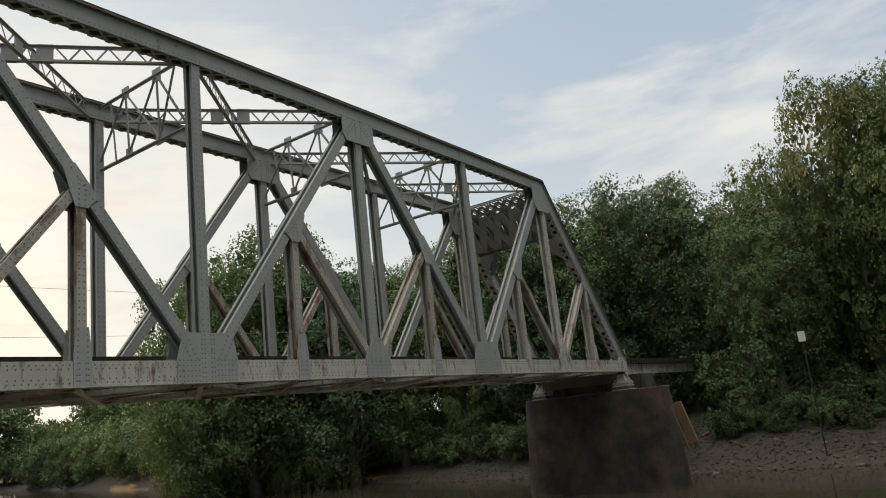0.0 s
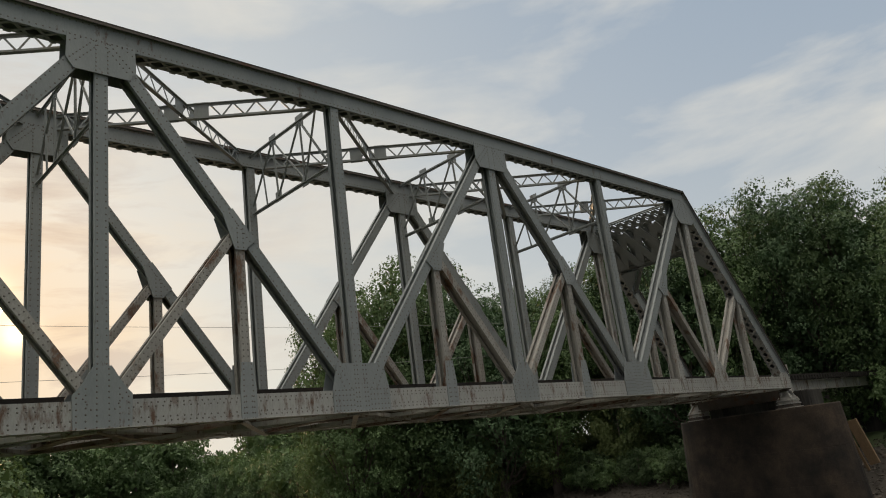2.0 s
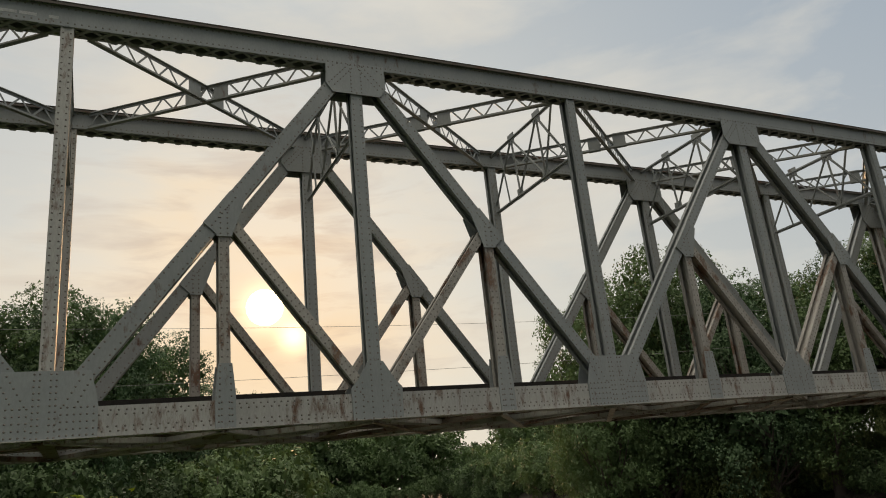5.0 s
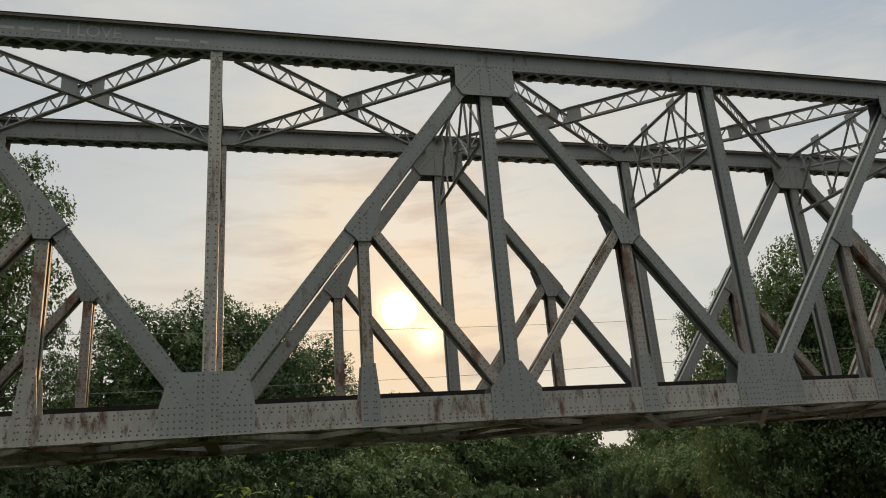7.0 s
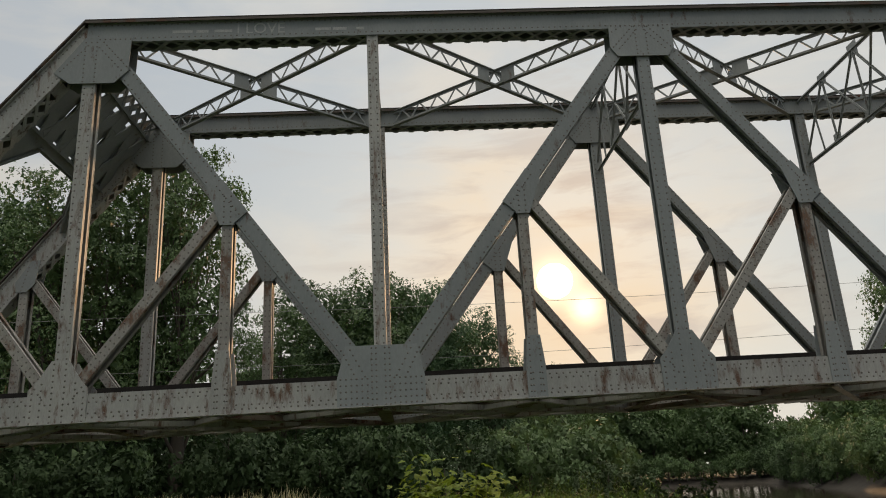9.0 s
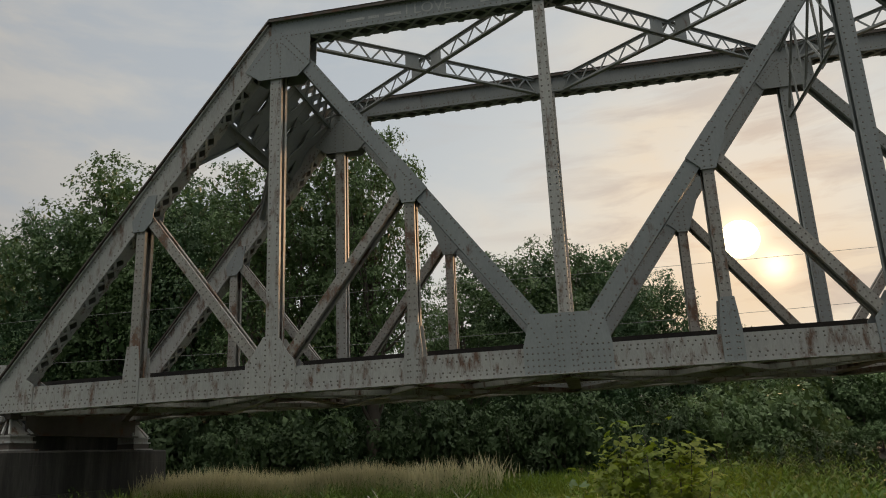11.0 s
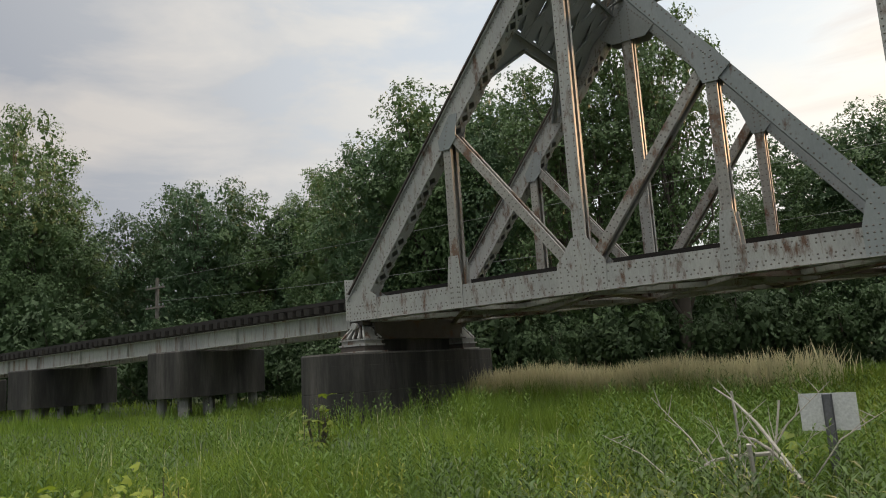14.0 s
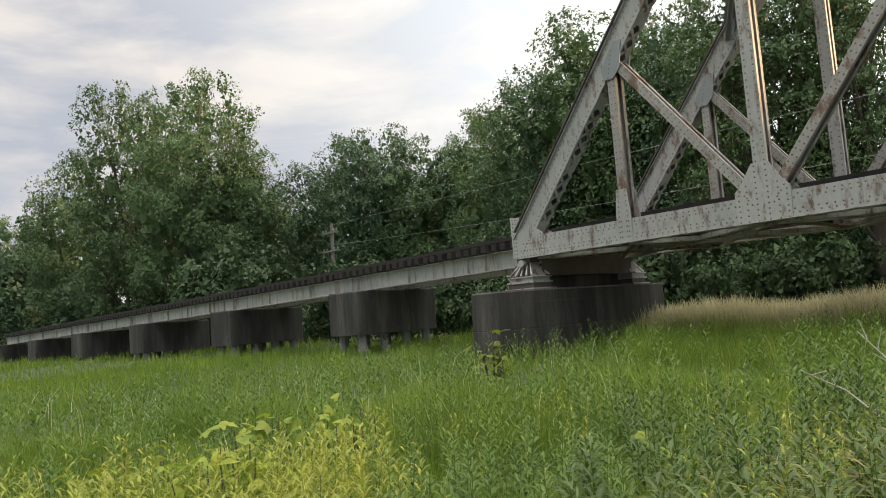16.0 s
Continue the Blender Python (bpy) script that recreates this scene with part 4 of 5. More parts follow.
def crown_mesh(name, mat, seed, lobes, leaves, spread, leaf_size, lobe=(0.10, 0.19), low=0.22, sparse=0.0, tuft=0.026, fill=34, shoots=0.3, heart=600):
    """A domed crown 1 high: rounded clumps leafed on their outer side, dim fill behind them, gaps between and pointed shoots."""
    rng = np.random.default_rng(seed)
    pts, limb_ends = [], []
    mid_z = low + (1 - low) * 0.46
    axes = np.array([spread, spread, 1.0])
    per_tuft = 9
    swell = rng.uniform(0, 6.28, 4)
    for k in range(lobes):
        d = rng.normal(size=3)
        d /= np.linalg.norm(d)
        axes[2] = (1 - mid_z) if d[2] > 0 else (mid_z - low)
        size = rng.uniform(*lobe) * (1.0 if d[2] < 0.5 else 0.85)
        ang = math.atan2(d[1], d[0])
        uneven = 1 + 0.10 * math.sin(2 * ang + swell[0]) + 0.08 * math.sin(3 * ang + swell[1] + 3 * d[2]) + 0.05 * math.sin(5 * d[2] + swell[2])
        reach = rng.uniform(0.86, 1.03) if rng.random() < 0.72 else rng.uniform(0.4, 0.85)
        # a squarish dome: wide shoulders, rounded top
        flat = max(abs(d[2]), math.hypot(d[0], d[1])) ** -0.35
        c = d * (axes * flat * (uneven if d[2] < 0.6 else 0.5 + 0.5 * uneven) - size * 0.72) * reach
        c[2] = min(c[2] + mid_z, 0.985 - size * 0.8)
        limb_ends.append((c, size))
        nt = max(5, int(leaves / lobes / per_tuft * (size / np.mean(lobe)) ** 2))
        dd = rng.normal(size=(nt, 3)) * 0.8 + d * 0.55 + np.array([0, 0, 0.65])
        dd /= np.linalg.norm(dd, axis=1, keepdims=True)
        bump = 0.86 + 0.26 * noise_bumps(dd * 3.3 + c * 40 + k)
        tc = c + dd * (size * bump * rng.uniform(0.62, 1.08, nt) ** 0.8)[:, None] * np.array([1.05, 1.05, 0.68])
        keep = noise_bumps(tc * 15.0 + seed) > sparse
        tc, dd = tc[keep], dd[keep]
        off = np.clip(rng.normal(0, 1, (len(tc), per_tuft, 3)), -1.8, 1.8) * tuft
        off -= dd[:, None] * (off * dd[:, None]).sum(2, keepdims=True) * 0.55
        leafs = (tc[:, None] + off).reshape(-1, 3)
        pts.append(np.concatenate([leafs, np.repeat(dd, per_tuft, 0), rng.uniform(0.75, 1.25, (len(leafs), 1))], 1))
        if fill:
            f = np.clip(rng.normal(size=(fill, 3)), -1.4, 1.4) * size * 0.36 - d * size * 0.45
            pts.append(np.concatenate([c + f, rng.normal(size=(fill, 3)), np.full((fill, 1), 2.0)], 1))
        if d[2] > -0.2 and rng.random() < shoots * 2:
            for _ in range(2):
                e = d * 0.6 + np.array([0, 0, 0.9]) + rng.normal(0, 0.3, 3)
                e /= np.linalg.norm(e)
                g = rng.uniform(0, 1, (12, 1))
                out = d * 0.5 + rng.normal(0, 0.4, 3) + np.array([0, 0, 0.6])
                base = c + out / np.linalg.norm(out) * size * np.array([0.75, 0.75, 0.6])
                sp = base + e * g * size * rng.uniform(0.3, 0.5) + rng.normal(0, 1, (12, 3)) * tuft * 0.45 * (1.1 - g)
                pts.append(np.concatenate([sp, np.repeat(e[None], 12, 0), 1.1 - 0.4 * g], 1))
    # large unseen inner triangles, added to stop light passing through the crown
    d = rng.normal(size=(heart, 3))
    d *= (rng.uniform(0.05, 1, (heart, 1)) ** 0.4) / np.linalg.norm(d, axis=1, keepdims=True)
    inner = d * np.array([spread * 0.74, spread * 0.74, (1 - low) * 0.40]) + np.array([0, 0, mid_z])
    pts.append(np.concatenate([inner, rng.normal(size=(heart, 3)), np.full((heart, 1), 0.024 / leaf_size)], 1))
    pts = np.concatenate(pts)
    return quads_mesh(name, leaf_tris(pts[:, :3], pts[:, 3:6], leaf_size * pts[:, 6], rng), mat), limb_ends


def noise_bumps(p):
    return np.sin(p[:, 0] * 1.7 + np.sin(p[:, 1] * 1.3)) * np.sin(p[:, 1] * 1.9 + np.sin(p[:, 2] * 1.1)) * np.sin(p[:, 2] * 2.3 + np.sin(p[:, 0] * 0.7)) * 0.5 + 0.5


def trunk_mesh(name, seed, ends, r0, mat):
    rng = np.random.default_rng(seed)
    b = Build()
    lean = rng.uniform(-0.04, 0.04, 2)
    spine = [Vector((lean[0] * t, lean[1] * t, t)) for t in (-0.03, 0.08, 0.2, 0.36, 0.55, 0.75)]
    b.tube(spine, [r0 * 1.5, r0 * 1.1, r0, r0 * 0.8, r0 * 0.5, r0 * 0.15], 9)
    for c, size in ends:
        z0 = max(0.1, min(0.66, c[2] * rng.uniform(0.3, 0.8)))
        s = Vector((lean[0] * z0, lean[1] * z0, z0))
        e = Vector(c)
        m = s + (e - s) * 0.5 + Vector((*rng.normal(0, 0.02, 2), rng.uniform(-0.05, 0.0)))
        thick = r0 * (0.42 - 0.4 * z0)
        b.tube([s, s + (m - s) * 0.5 + Vector((0, 0, -0.008)), m, e], [thick, thick * 0.8, thick * 0.6, thick * 0.12], 4, cap=False)
        for _ in range(2):
            e2 = e + Vector(rng.normal(size=3)) * size * 0.6
            b.tube([m, (m + e2) / 2 + Vector((0, 0, 0.01)), e2], [thick * 0.45, thick * 0.28, thick * 0.08], 3, cap=False)
    return b.mesh(name, mat, True)


KINDS = {}


def tree_kind(key, mat, seed, lobes, leaves, spread, leaf_size, r0=0.022, bark=BARK, every=6, **more):
    crown, ends = crown_mesh("crown", mat, seed, lobes, leaves, spread, leaf_size, **more)
    KINDS[key] = (crown, trunk_mesh("trunk", seed + 100, ends[::every], r0, bark))


tree_kind("oak", LEAF_A, 1, 170, 23000, 0.30, 0.0056, lobe=(0.055, 0.11), low=0.12, tuft=0.016, fill=20)
tree_kind("maple", LEAF_B, 2, 170, 23000, 0.28, 0.0056, lobe=(0.05, 0.10), low=0.12, tuft=0.016, fill=20)
tree_kind("broad", LEAF_A, 3, 260, 38000, 0.37, 0.0052, lobe=(0.05, 0.095), low=0.07, sparse=0.06, tuft=0.015, fill=26)
tree_kind("poplar", LEAF_B, 4, 110, 15000, 0.19, 0.0064, lobe=(0.05, 0.085), low=0.1, tuft=0.016, fill=26)
tree_kind("sparse", LEAF_A, 5, 150, 17000, 0.24, 0.0052, lobe=(0.04, 0.085), sparse=0.15, low=0.2, fill=10, tuft=0.017, heart=130)
tree_kind("sycamore", LEAF_C, 6, 210, 30000, 0.38, 0.0056, lobe=(0.05, 0.09), sparse=0.10, low=0.06, fill=22, tuft=0.016, bark=PALE_BARK, every=5)
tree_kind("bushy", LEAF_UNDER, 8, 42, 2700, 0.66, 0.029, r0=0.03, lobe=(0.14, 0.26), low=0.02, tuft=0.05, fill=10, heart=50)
tree_kind("bushy_light", LEAF_A, 9, 42, 2700, 0.66, 0.029, r0=0.03, lobe=(0.14, 0.26), low=0.02, tuft=0.05, fill=10, heart=50)
# lighter leaf colour stands in for sun glare on the bank shrubs
tree_kind("bushy_gold", LEAF_C, 12, 70, 8500, 0.66, 0.016, r0=0.03, lobe=(0.11, 0.21), low=0.02, tuft=0.04, fill=22, bark=PALE_BARK, every=3, heart=60)
tree_kind("far", LEAF_A, 10, 36, 2000, 0.36, 0.024, lobe=(0.11, 0.19), low=0.04, tuft=0.04, fill=8, heart=60)
tree_kind("back", LEAF_B, 11, 70, 4000, 0.33, 0.017, lobe=(0.08, 0.15), low=0.05, tuft=0.03, fill=12, heart=160)
TREE_WORDS = {"oak": "full green deciduous tree at the wood's edge", "maple": "dense dark green maple tree in the wood", "broad": "broad spreading green tree with low boughs",
              "poplar": "tall narrow dark green tree in the wood", "sparse": "thin-leaved tree with bare branches showing through", "sycamore": "yellowish-green sycamore with pale twisting limbs",
              "bushy": "leafy green shrub under the trees, shade put into its leaf colour", "bushy_gold": "yellow-green willow shrub over the water, sun glare put into its leaf colour", "bushy_light": "green leafy shrub on the bank", "back": "dark green tree deeper in the wood", "far": "distant hazy green tree across the river"}


def plant(kind, x, y, tall, wide=1.0, sink=0.1):
    crown, trunk = KINDS[kind]
    shrub = kind.startswith("bushy")
    root = new("shrub" if shrub else "tree")
    tagged(root, TREE_WORDS[kind], "shrub" if shrub else "tree", "shrubs under the wood" if shrub else "trees of the wood")
    spin = random.uniform(0, 360)
    root.matrix_basis = pose(x, y, float(height(x, y)) - sink, 0, 0, spin) @ Matrix.Diagonal((tall * wide, tall * wide, tall, 1))
    for nm, me in (("trunk", trunk), ("crown", crown)):
        ob = new(nm, me)
        ob.parent = root


def polar(az, r):
    a = radians(az)
    return r * math.sin(a), r * math.cos(a)


def near_polar(az, r, swing=(-0.3, 0.66)):
    x, y = polar(az, r)
    return x + swing[0], y + swing[1]


def stand(kind, az, r, el, wide=1.0):
    """A tree by its bearing, distance and the angle of its top above eye level."""
    if az < 0:
        r = max(r, 28.5 / math.cos(radians(az)))
    x, y = polar(az, r)
    if 13 < y < 27 and x > 40:
        r *= max(1.0, 64.5 / x)
        x, y = polar(az, r)
    g = float(height(x, y))
    plant(kind, x, y, (EYE_Z + r * math.tan(radians(el)) - g) * 1.02, wide * 0.93)


# left woods beyond the viaduct
for row in (("broad", -63.6, 66, 17.6, 0.85), ("broad", -67.8, 72, 16.8, 0.8), ("oak", -72.0, 88, 12.0, 0.9), ("oak", -61.2, 64, 13.6, 0.95), ("oak", -58.4, 84, 10.4, 1.0), ("back", -74.5, 100, 8.6, 1.0), ("sparse", -76.6, 100, 8.6, 1.2),
            ("maple", -51.2, 60, 14.6, 0.95), ("oak", -47.4, 60, 13.4, 1.0), ("maple", -54.6, 64, 12.2, 1.0), ("poplar", -43.8, 58, 13.0, 1.2), ("oak", -40.6, 52, 14.8, 1.0), ("sparse", -41.8, 60, 15.0, 0.9),
            ("maple", -37.4, 47, 17.5, 0.95), ("oak", -34.2, 46, 21.0, 1.0), ("oak", -30.8, 44, 20.0, 0.95), ("maple", -27.8, 42, 20.4, 0.95), ("sparse", -23.5, 38, 21.0, 1.05), ("sparse", -19.5, 38, 23.0, 0.95),
            ("sparse", -16.2, 37, 23.6, 0.82), ("poplar", -25.5, 52, 16.0, 1.2), ("back", -20.5, 60, 10.0, 1.2), ("sparse", -12.0, 50, 11.0, 0.9), ("sparse", -9.0, 56, 12.4, 1.1), ("maple", -5.8, 60, 14.8, 1.1),
            ("oak", -2.4, 60, 15.2, 1.05), ("maple", 0.9, 62, 15.0, 0.95), ("oak", 1.9, 66, 13.4, 0.9), ("maple", 5.0, 70, 12.0, 0.95), ("oak", 8.2, 80, 8.6, 0.9), ("oak", 11.4, 88, 7.6, 1.0)):
    stand(*row)
for k in range(17):
    az = -80 + k * 4.9 + random.uniform(-1, 1)
    stand("back", az, random.uniform(74, 90), random.uniform(7.6, 9.8) if az > -62 else 5.5, 1.2)
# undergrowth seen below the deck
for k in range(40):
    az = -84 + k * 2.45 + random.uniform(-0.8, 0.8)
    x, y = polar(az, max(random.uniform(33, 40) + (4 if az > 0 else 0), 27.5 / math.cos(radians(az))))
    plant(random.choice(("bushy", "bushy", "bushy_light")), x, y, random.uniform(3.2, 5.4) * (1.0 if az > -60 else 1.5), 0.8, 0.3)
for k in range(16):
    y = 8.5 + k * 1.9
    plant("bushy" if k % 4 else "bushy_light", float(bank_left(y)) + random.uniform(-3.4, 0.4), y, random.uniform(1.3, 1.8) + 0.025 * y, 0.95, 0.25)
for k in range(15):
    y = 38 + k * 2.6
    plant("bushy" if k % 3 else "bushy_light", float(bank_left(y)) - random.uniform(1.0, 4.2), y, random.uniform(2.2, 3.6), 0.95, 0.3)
# right bank
for row in (("broad", 36.2, 74, 12.6, 0.75), ("oak", 39.8, 76, 15.3, 0.9), ("oak", 43.4, 76, 14.9, 0.9), ("maple", 46.8, 72, 12.6, 1.0), ("oak", 50.6, 72, 12.0, 1.0), ("maple", 54.2, 76, 12.2, 0.9), ("poplar", 57.4, 72, 13.6, 1.2),
            ("sparse", 56.6, 72, 14.0, 1.0), ("maple", 60.8, 66, 14.6, 0.95), ("oak", 63.6, 66, 15.6, 0.9), ("maple", 66.8, 64, 15.0, 0.95), ("maple", 69.6, 62, 15.8, 0.9), ("oak", 72.2, 62, 15.2, 0.9), ("maple", 75.0, 62, 13.6, 1.0),
            ("oak", 77.4, 56, 13.4, 0.9), ("sycamore", 79.2, 61, 15.6, 0.7), ("sycamore", 83.4, 59, 19.4, 0.62), ("sycamore", 86.4, 58, 18.6, 0.62), ("oak", 88.4, 58, 19.4, 0.85), ("sycamore", 92.0, 56, 16.0, 0.9), ("maple", 83.0, 66, 13.0, 1.1), ("maple", 91.0, 64, 13.0, 1.1)):
    stand(*row)
for k in range(12):
    az = 38 + k * 4.6
    stand("back", az, random.uniform(88, 100), random.uniform(10.4, 11.6), 1.2)
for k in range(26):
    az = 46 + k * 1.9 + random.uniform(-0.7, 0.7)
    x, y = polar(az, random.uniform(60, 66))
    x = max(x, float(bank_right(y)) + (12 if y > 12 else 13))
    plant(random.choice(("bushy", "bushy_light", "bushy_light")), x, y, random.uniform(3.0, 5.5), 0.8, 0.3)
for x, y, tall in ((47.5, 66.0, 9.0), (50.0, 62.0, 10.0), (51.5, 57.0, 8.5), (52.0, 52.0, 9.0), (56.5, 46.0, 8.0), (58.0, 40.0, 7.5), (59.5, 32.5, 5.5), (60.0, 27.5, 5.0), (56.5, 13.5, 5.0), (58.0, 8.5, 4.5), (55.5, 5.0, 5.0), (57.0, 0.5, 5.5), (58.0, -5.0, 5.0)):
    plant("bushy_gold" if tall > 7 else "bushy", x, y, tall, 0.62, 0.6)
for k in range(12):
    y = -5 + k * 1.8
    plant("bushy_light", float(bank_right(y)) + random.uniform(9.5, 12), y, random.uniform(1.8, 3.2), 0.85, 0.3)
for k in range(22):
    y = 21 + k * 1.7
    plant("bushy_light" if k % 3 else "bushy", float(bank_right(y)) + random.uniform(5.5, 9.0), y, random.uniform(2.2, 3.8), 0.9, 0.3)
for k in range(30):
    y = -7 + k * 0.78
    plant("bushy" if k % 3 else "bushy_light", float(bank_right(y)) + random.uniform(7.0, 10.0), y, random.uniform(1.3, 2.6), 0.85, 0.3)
# the far reach of the river
for k in range(40):
    az = 6 + k * 0.85 + random.uniform(-0.3, 0.3)
    r = random.uniform(192, 215) / math.cos(radians(az))
    stand("far", az, r, random.uniform(2.5, 2.8) if 25.8 < az < 28.8 else random.uniform(3.8, 4.8), 1.0)
for k in range(26):
    x, y = polar(8 + k * 1.15, 188 / math.cos(radians(8 + k * 1.15)))
    plant("bushy_light", x, y, random.uniform(5, 9.0), 0.8)

for k in range(34):
    y = 82 + k * 3.2
    x = float(bank_right(y)) + random.uniform(2, 9)
    plant(random.choice(("bushy", "bushy_light", "far")), x, y, random.uniform(5, 10), 0.8, 0.5)

# ---- utility pole and wires beyond the viaduct ----
pole = thing("utility_pole", "weathered timber utility pole with two crossarms", "utility pole")
px_, py_ = -38.8, 28.0
pg = float(height(px_, py_))
part("post", Build().tube([(px_, py_, pg - 0.5), (px_ + 0.12, py_, 7.75)], [0.15, 0.1], 9), GREY_TIMBER, pole, "grey round timber post")
for zc in (7.15, 6.0):
    arm = part("crossarm", Build().box(px_ - 0.75, px_ + 0.95, py_ - 0.2, py_ - 0.1, zc - 0.05, zc + 0.05), GREY_TIMBER, pole, "pale timber crossarm")
    for o in (-0.62, -0.3, 0.5, 0.82):
        part("insulator", Build().tube([(px_ + o, py_ - 0.15, zc + 0.06), (px_ + o, py_ - 0.15, zc + 0.14), (px_ + o, py_ - 0.15, zc + 0.2)], [0.03, 0.055, 0.025], 7), INSULATOR, arm)


def wire(pts):
    solid("overhead_wire", Build().tube(pts, [0.0075] * len(pts), 4), WIRE, "thin grey overhead wire strung past the bridge", "wire", "overhead wires")


wire([(x, 28.0, 7.72 + 0.0009 * (x - 1.0) ** 2 if x > -6 else 7.764 - 0.0035 * (-6 - x)) for x in np.linspace(-38.2, 46, 22)])
wire([(x, 28.0, 5.72 + 0.0007 * (x + 8.0) ** 2) for x in np.linspace(-38.2, 46, 22)])

# ---- the right abutment and an old fender plank ----
ab = Build().box(59.4, 60.6, 17.6, 23.4, -1.5, 2.9).box(60.6, 63.0, 17.2, 23.8, -1.5, 3.95)
solid("abutment", ab, CONCRETE, "stepped dark concrete abutment at the far bank", "abutment")
fb = Build()
fb.bar((43.9, 15.75, 1.0), (44.2, 15.25, -1.3), 0.5, 0.16, side=(0, 1, 0))
fb.bar((43.75, 16.1, 0.8), (44.1, 15.6, -1.6), 0.12, 0.14, side=(0, 1, 0))
solid("fender_plank", fb, TAN_TIMBER, "tan weathered timber fender leaning on the pier", "timber")
bx, by = polar(79.1, 50)
box_sign = thing("white_board", "small white board on a thin post in the trees", "sign")
part("board", Build().box(bx - 0.02, bx + 0.02, by - 0.2, by + 0.2, 3.65, 4.25), SIGN_WHITE, box_sign)
part("post", Build().box(bx + 0.02, bx + 0.08, by - 0.04, by + 0.04, float(height(bx, by)) - 0.4, 4.2), TIMBER, box_sign)

# ---- stones of the far bank ----
stone_meshes = []
for k in range(6):
    bm = bmesh.new()
    bmesh.ops.create_icosphere(bm, subdivisions=1, radius=0.5)
    for v in bm.verts:
        v.co = Vector((v.co.x * random.uniform(0.8, 1.3), v.co.y * random.uniform(0.7, 1.2), v.co.z * random.uniform(0.45, 0.8)))
    me = bpy.data.meshes.new("stone")
    bm.to_mesh(me)
    bm.free()
    me.materials.append(ROCK)
    stone_meshes.append(me)
for k in range(290):
    y = random.uniform(-6, 31)
    x = float(bank_right(y)) + random.uniform(-0.6, 9.5)
    s = random.uniform(0.18, 0.6) * (1.3 if random.random() < 0.1 else 0.8)
    ob = new("stone", random.choice(stone_meshes))
    ob.parent = ground_ob
    ob.matrix_basis = pose(x, y, float(height(x, y)) + 0.02, random.uniform(-20, 20), random.uniform(-20, 20), random.uniform(0, 360)) @ Matrix.Diagonal((s, s, s, 1))
n = 20000
ys = RNG.uniform(-12, 60, n)
xs_ = bank_right(ys) + RNG.uniform(-1.5, 11, n)
tri = RNG.normal(size=(n, 4, 3)) * np.array([0.075, 0.075, 0.028]) + np.stack([xs_, ys, height(xs_, ys) + 0.04], 1)[:, None, :]
idx = np.array([[0, 1, 2], [0, 2, 3], [0, 3, 1], [1, 3, 2]])
tagged(new("gravel", quads_mesh("gravel", tri[:, idx].reshape(-1, 3, 3), ROCK)), "loose grey-brown gravel on the river bank", "gravel", kind="stuff")

# ---- meadow ----


def blades(n, rmin, rmax, az0, az1, hmin, hmax, width, seed, power=1.0, keep=None, simple=False, even=0.0):
    rng = np.random.default_rng(seed)
    r = rmin + (rmax - rmin) * rng.uniform(0, 1, n) ** power
    a = np.radians(rng.uniform(az0, az1, n))
    x, y = r * np.sin(a), r * np.cos(a)
    ok = x < bank_left(y) + 2.0
    if keep is not None:
        ok &= keep(x, y)
    x, y, r = x[ok], y[ok], r[ok]
    n = len(x)
    patch = 0.75 + 0.35 * np.sin(x * 0.9 + np.sin(y * 0.7) * 1.5) * np.cos(y * 1.1 + 0.6 * x)
    patch = patch * (1 - even) + 0.85 * even
    h = rng.uniform(hmin, hmax, n) * patch
    w = width * (0.6 + 0.05 * r) * rng.uniform(0.7, 1.3, n)
    base = np.stack([x, y, height(x, y) - 0.03], 1)
    t = rng.uniform(0, 2 * np.pi, n)
    side = np.stack([np.cos(t), np.sin(t), np.zeros(n)], 1) * w[:, None] * 0.5
    lean = np.stack([rng.normal(0, 0.16 - 0.12 * even, n), rng.normal(0, 0.16 - 0.12 * even, n), np.zeros(n)], 1) * h[:, None]
    up = np.array([0, 0, 1.0]) * h[:, None]
    m = base + up * 0.58 + lean * 0.55
    tip = base + up * rng.uniform(0.85, 1.0, n)[:, None] + lean * 1.7
    q1 = np.stack([base - side, base + side, m + side * 0.8, m - side * 0.8], 1)
    q2 = np.stack([m - side * 0.8, m + side * 0.8, tip + side * 0.08, tip - side * 0.08], 1)
    if simple:
        return np.stack([base - side, base + side, tip + side * 0.1, tip - side * 0.1], 1)
    return np.concatenate([q1, q2])


g = np.concatenate([blades(82000, 3.2, 13, -84, 10, 0.35, 0.8, 0.0085, 21, 0.75), blades(16000, 5, 34, 6, 32, 0.4, 0.8, 0.016, 28, 0.8, simple=True), blades(46000, 12, 36, -84, 8, 0.3, 0.7, 0.017, 22, 0.8, simple=True), blades(16000, 34, 95, -84, -48, 0.35, 0.7, 0.02, 24, 0.9, keep=lambda x, y: y < 27, simple=True), blades(16000, 15, 25, -33, 4, 0.65, 1.05, 0.012, 27, 1.0, keep=lambda x, y: y < 21.5, simple=True), blades(16000, 0.9, 14, 30, 278, 0.25, 0.5, 0.012, 26, 0.7, simple=True)])
tagged(new("meadow_grass", quads_mesh("meadow_grass", g, GRASS)), "tall lush green meadow grass on the bank", "grass", kind="stuff")
stalks = blades(500, 5, 20, -84, 4, 0.75, 1.1, 0.005, 25, 0.9)
tagged(new("seed_stalks", quads_mesh("seed_stalks", stalks, REED)), "pale thin seed stalks above the grass", "grass", kind="stuff")
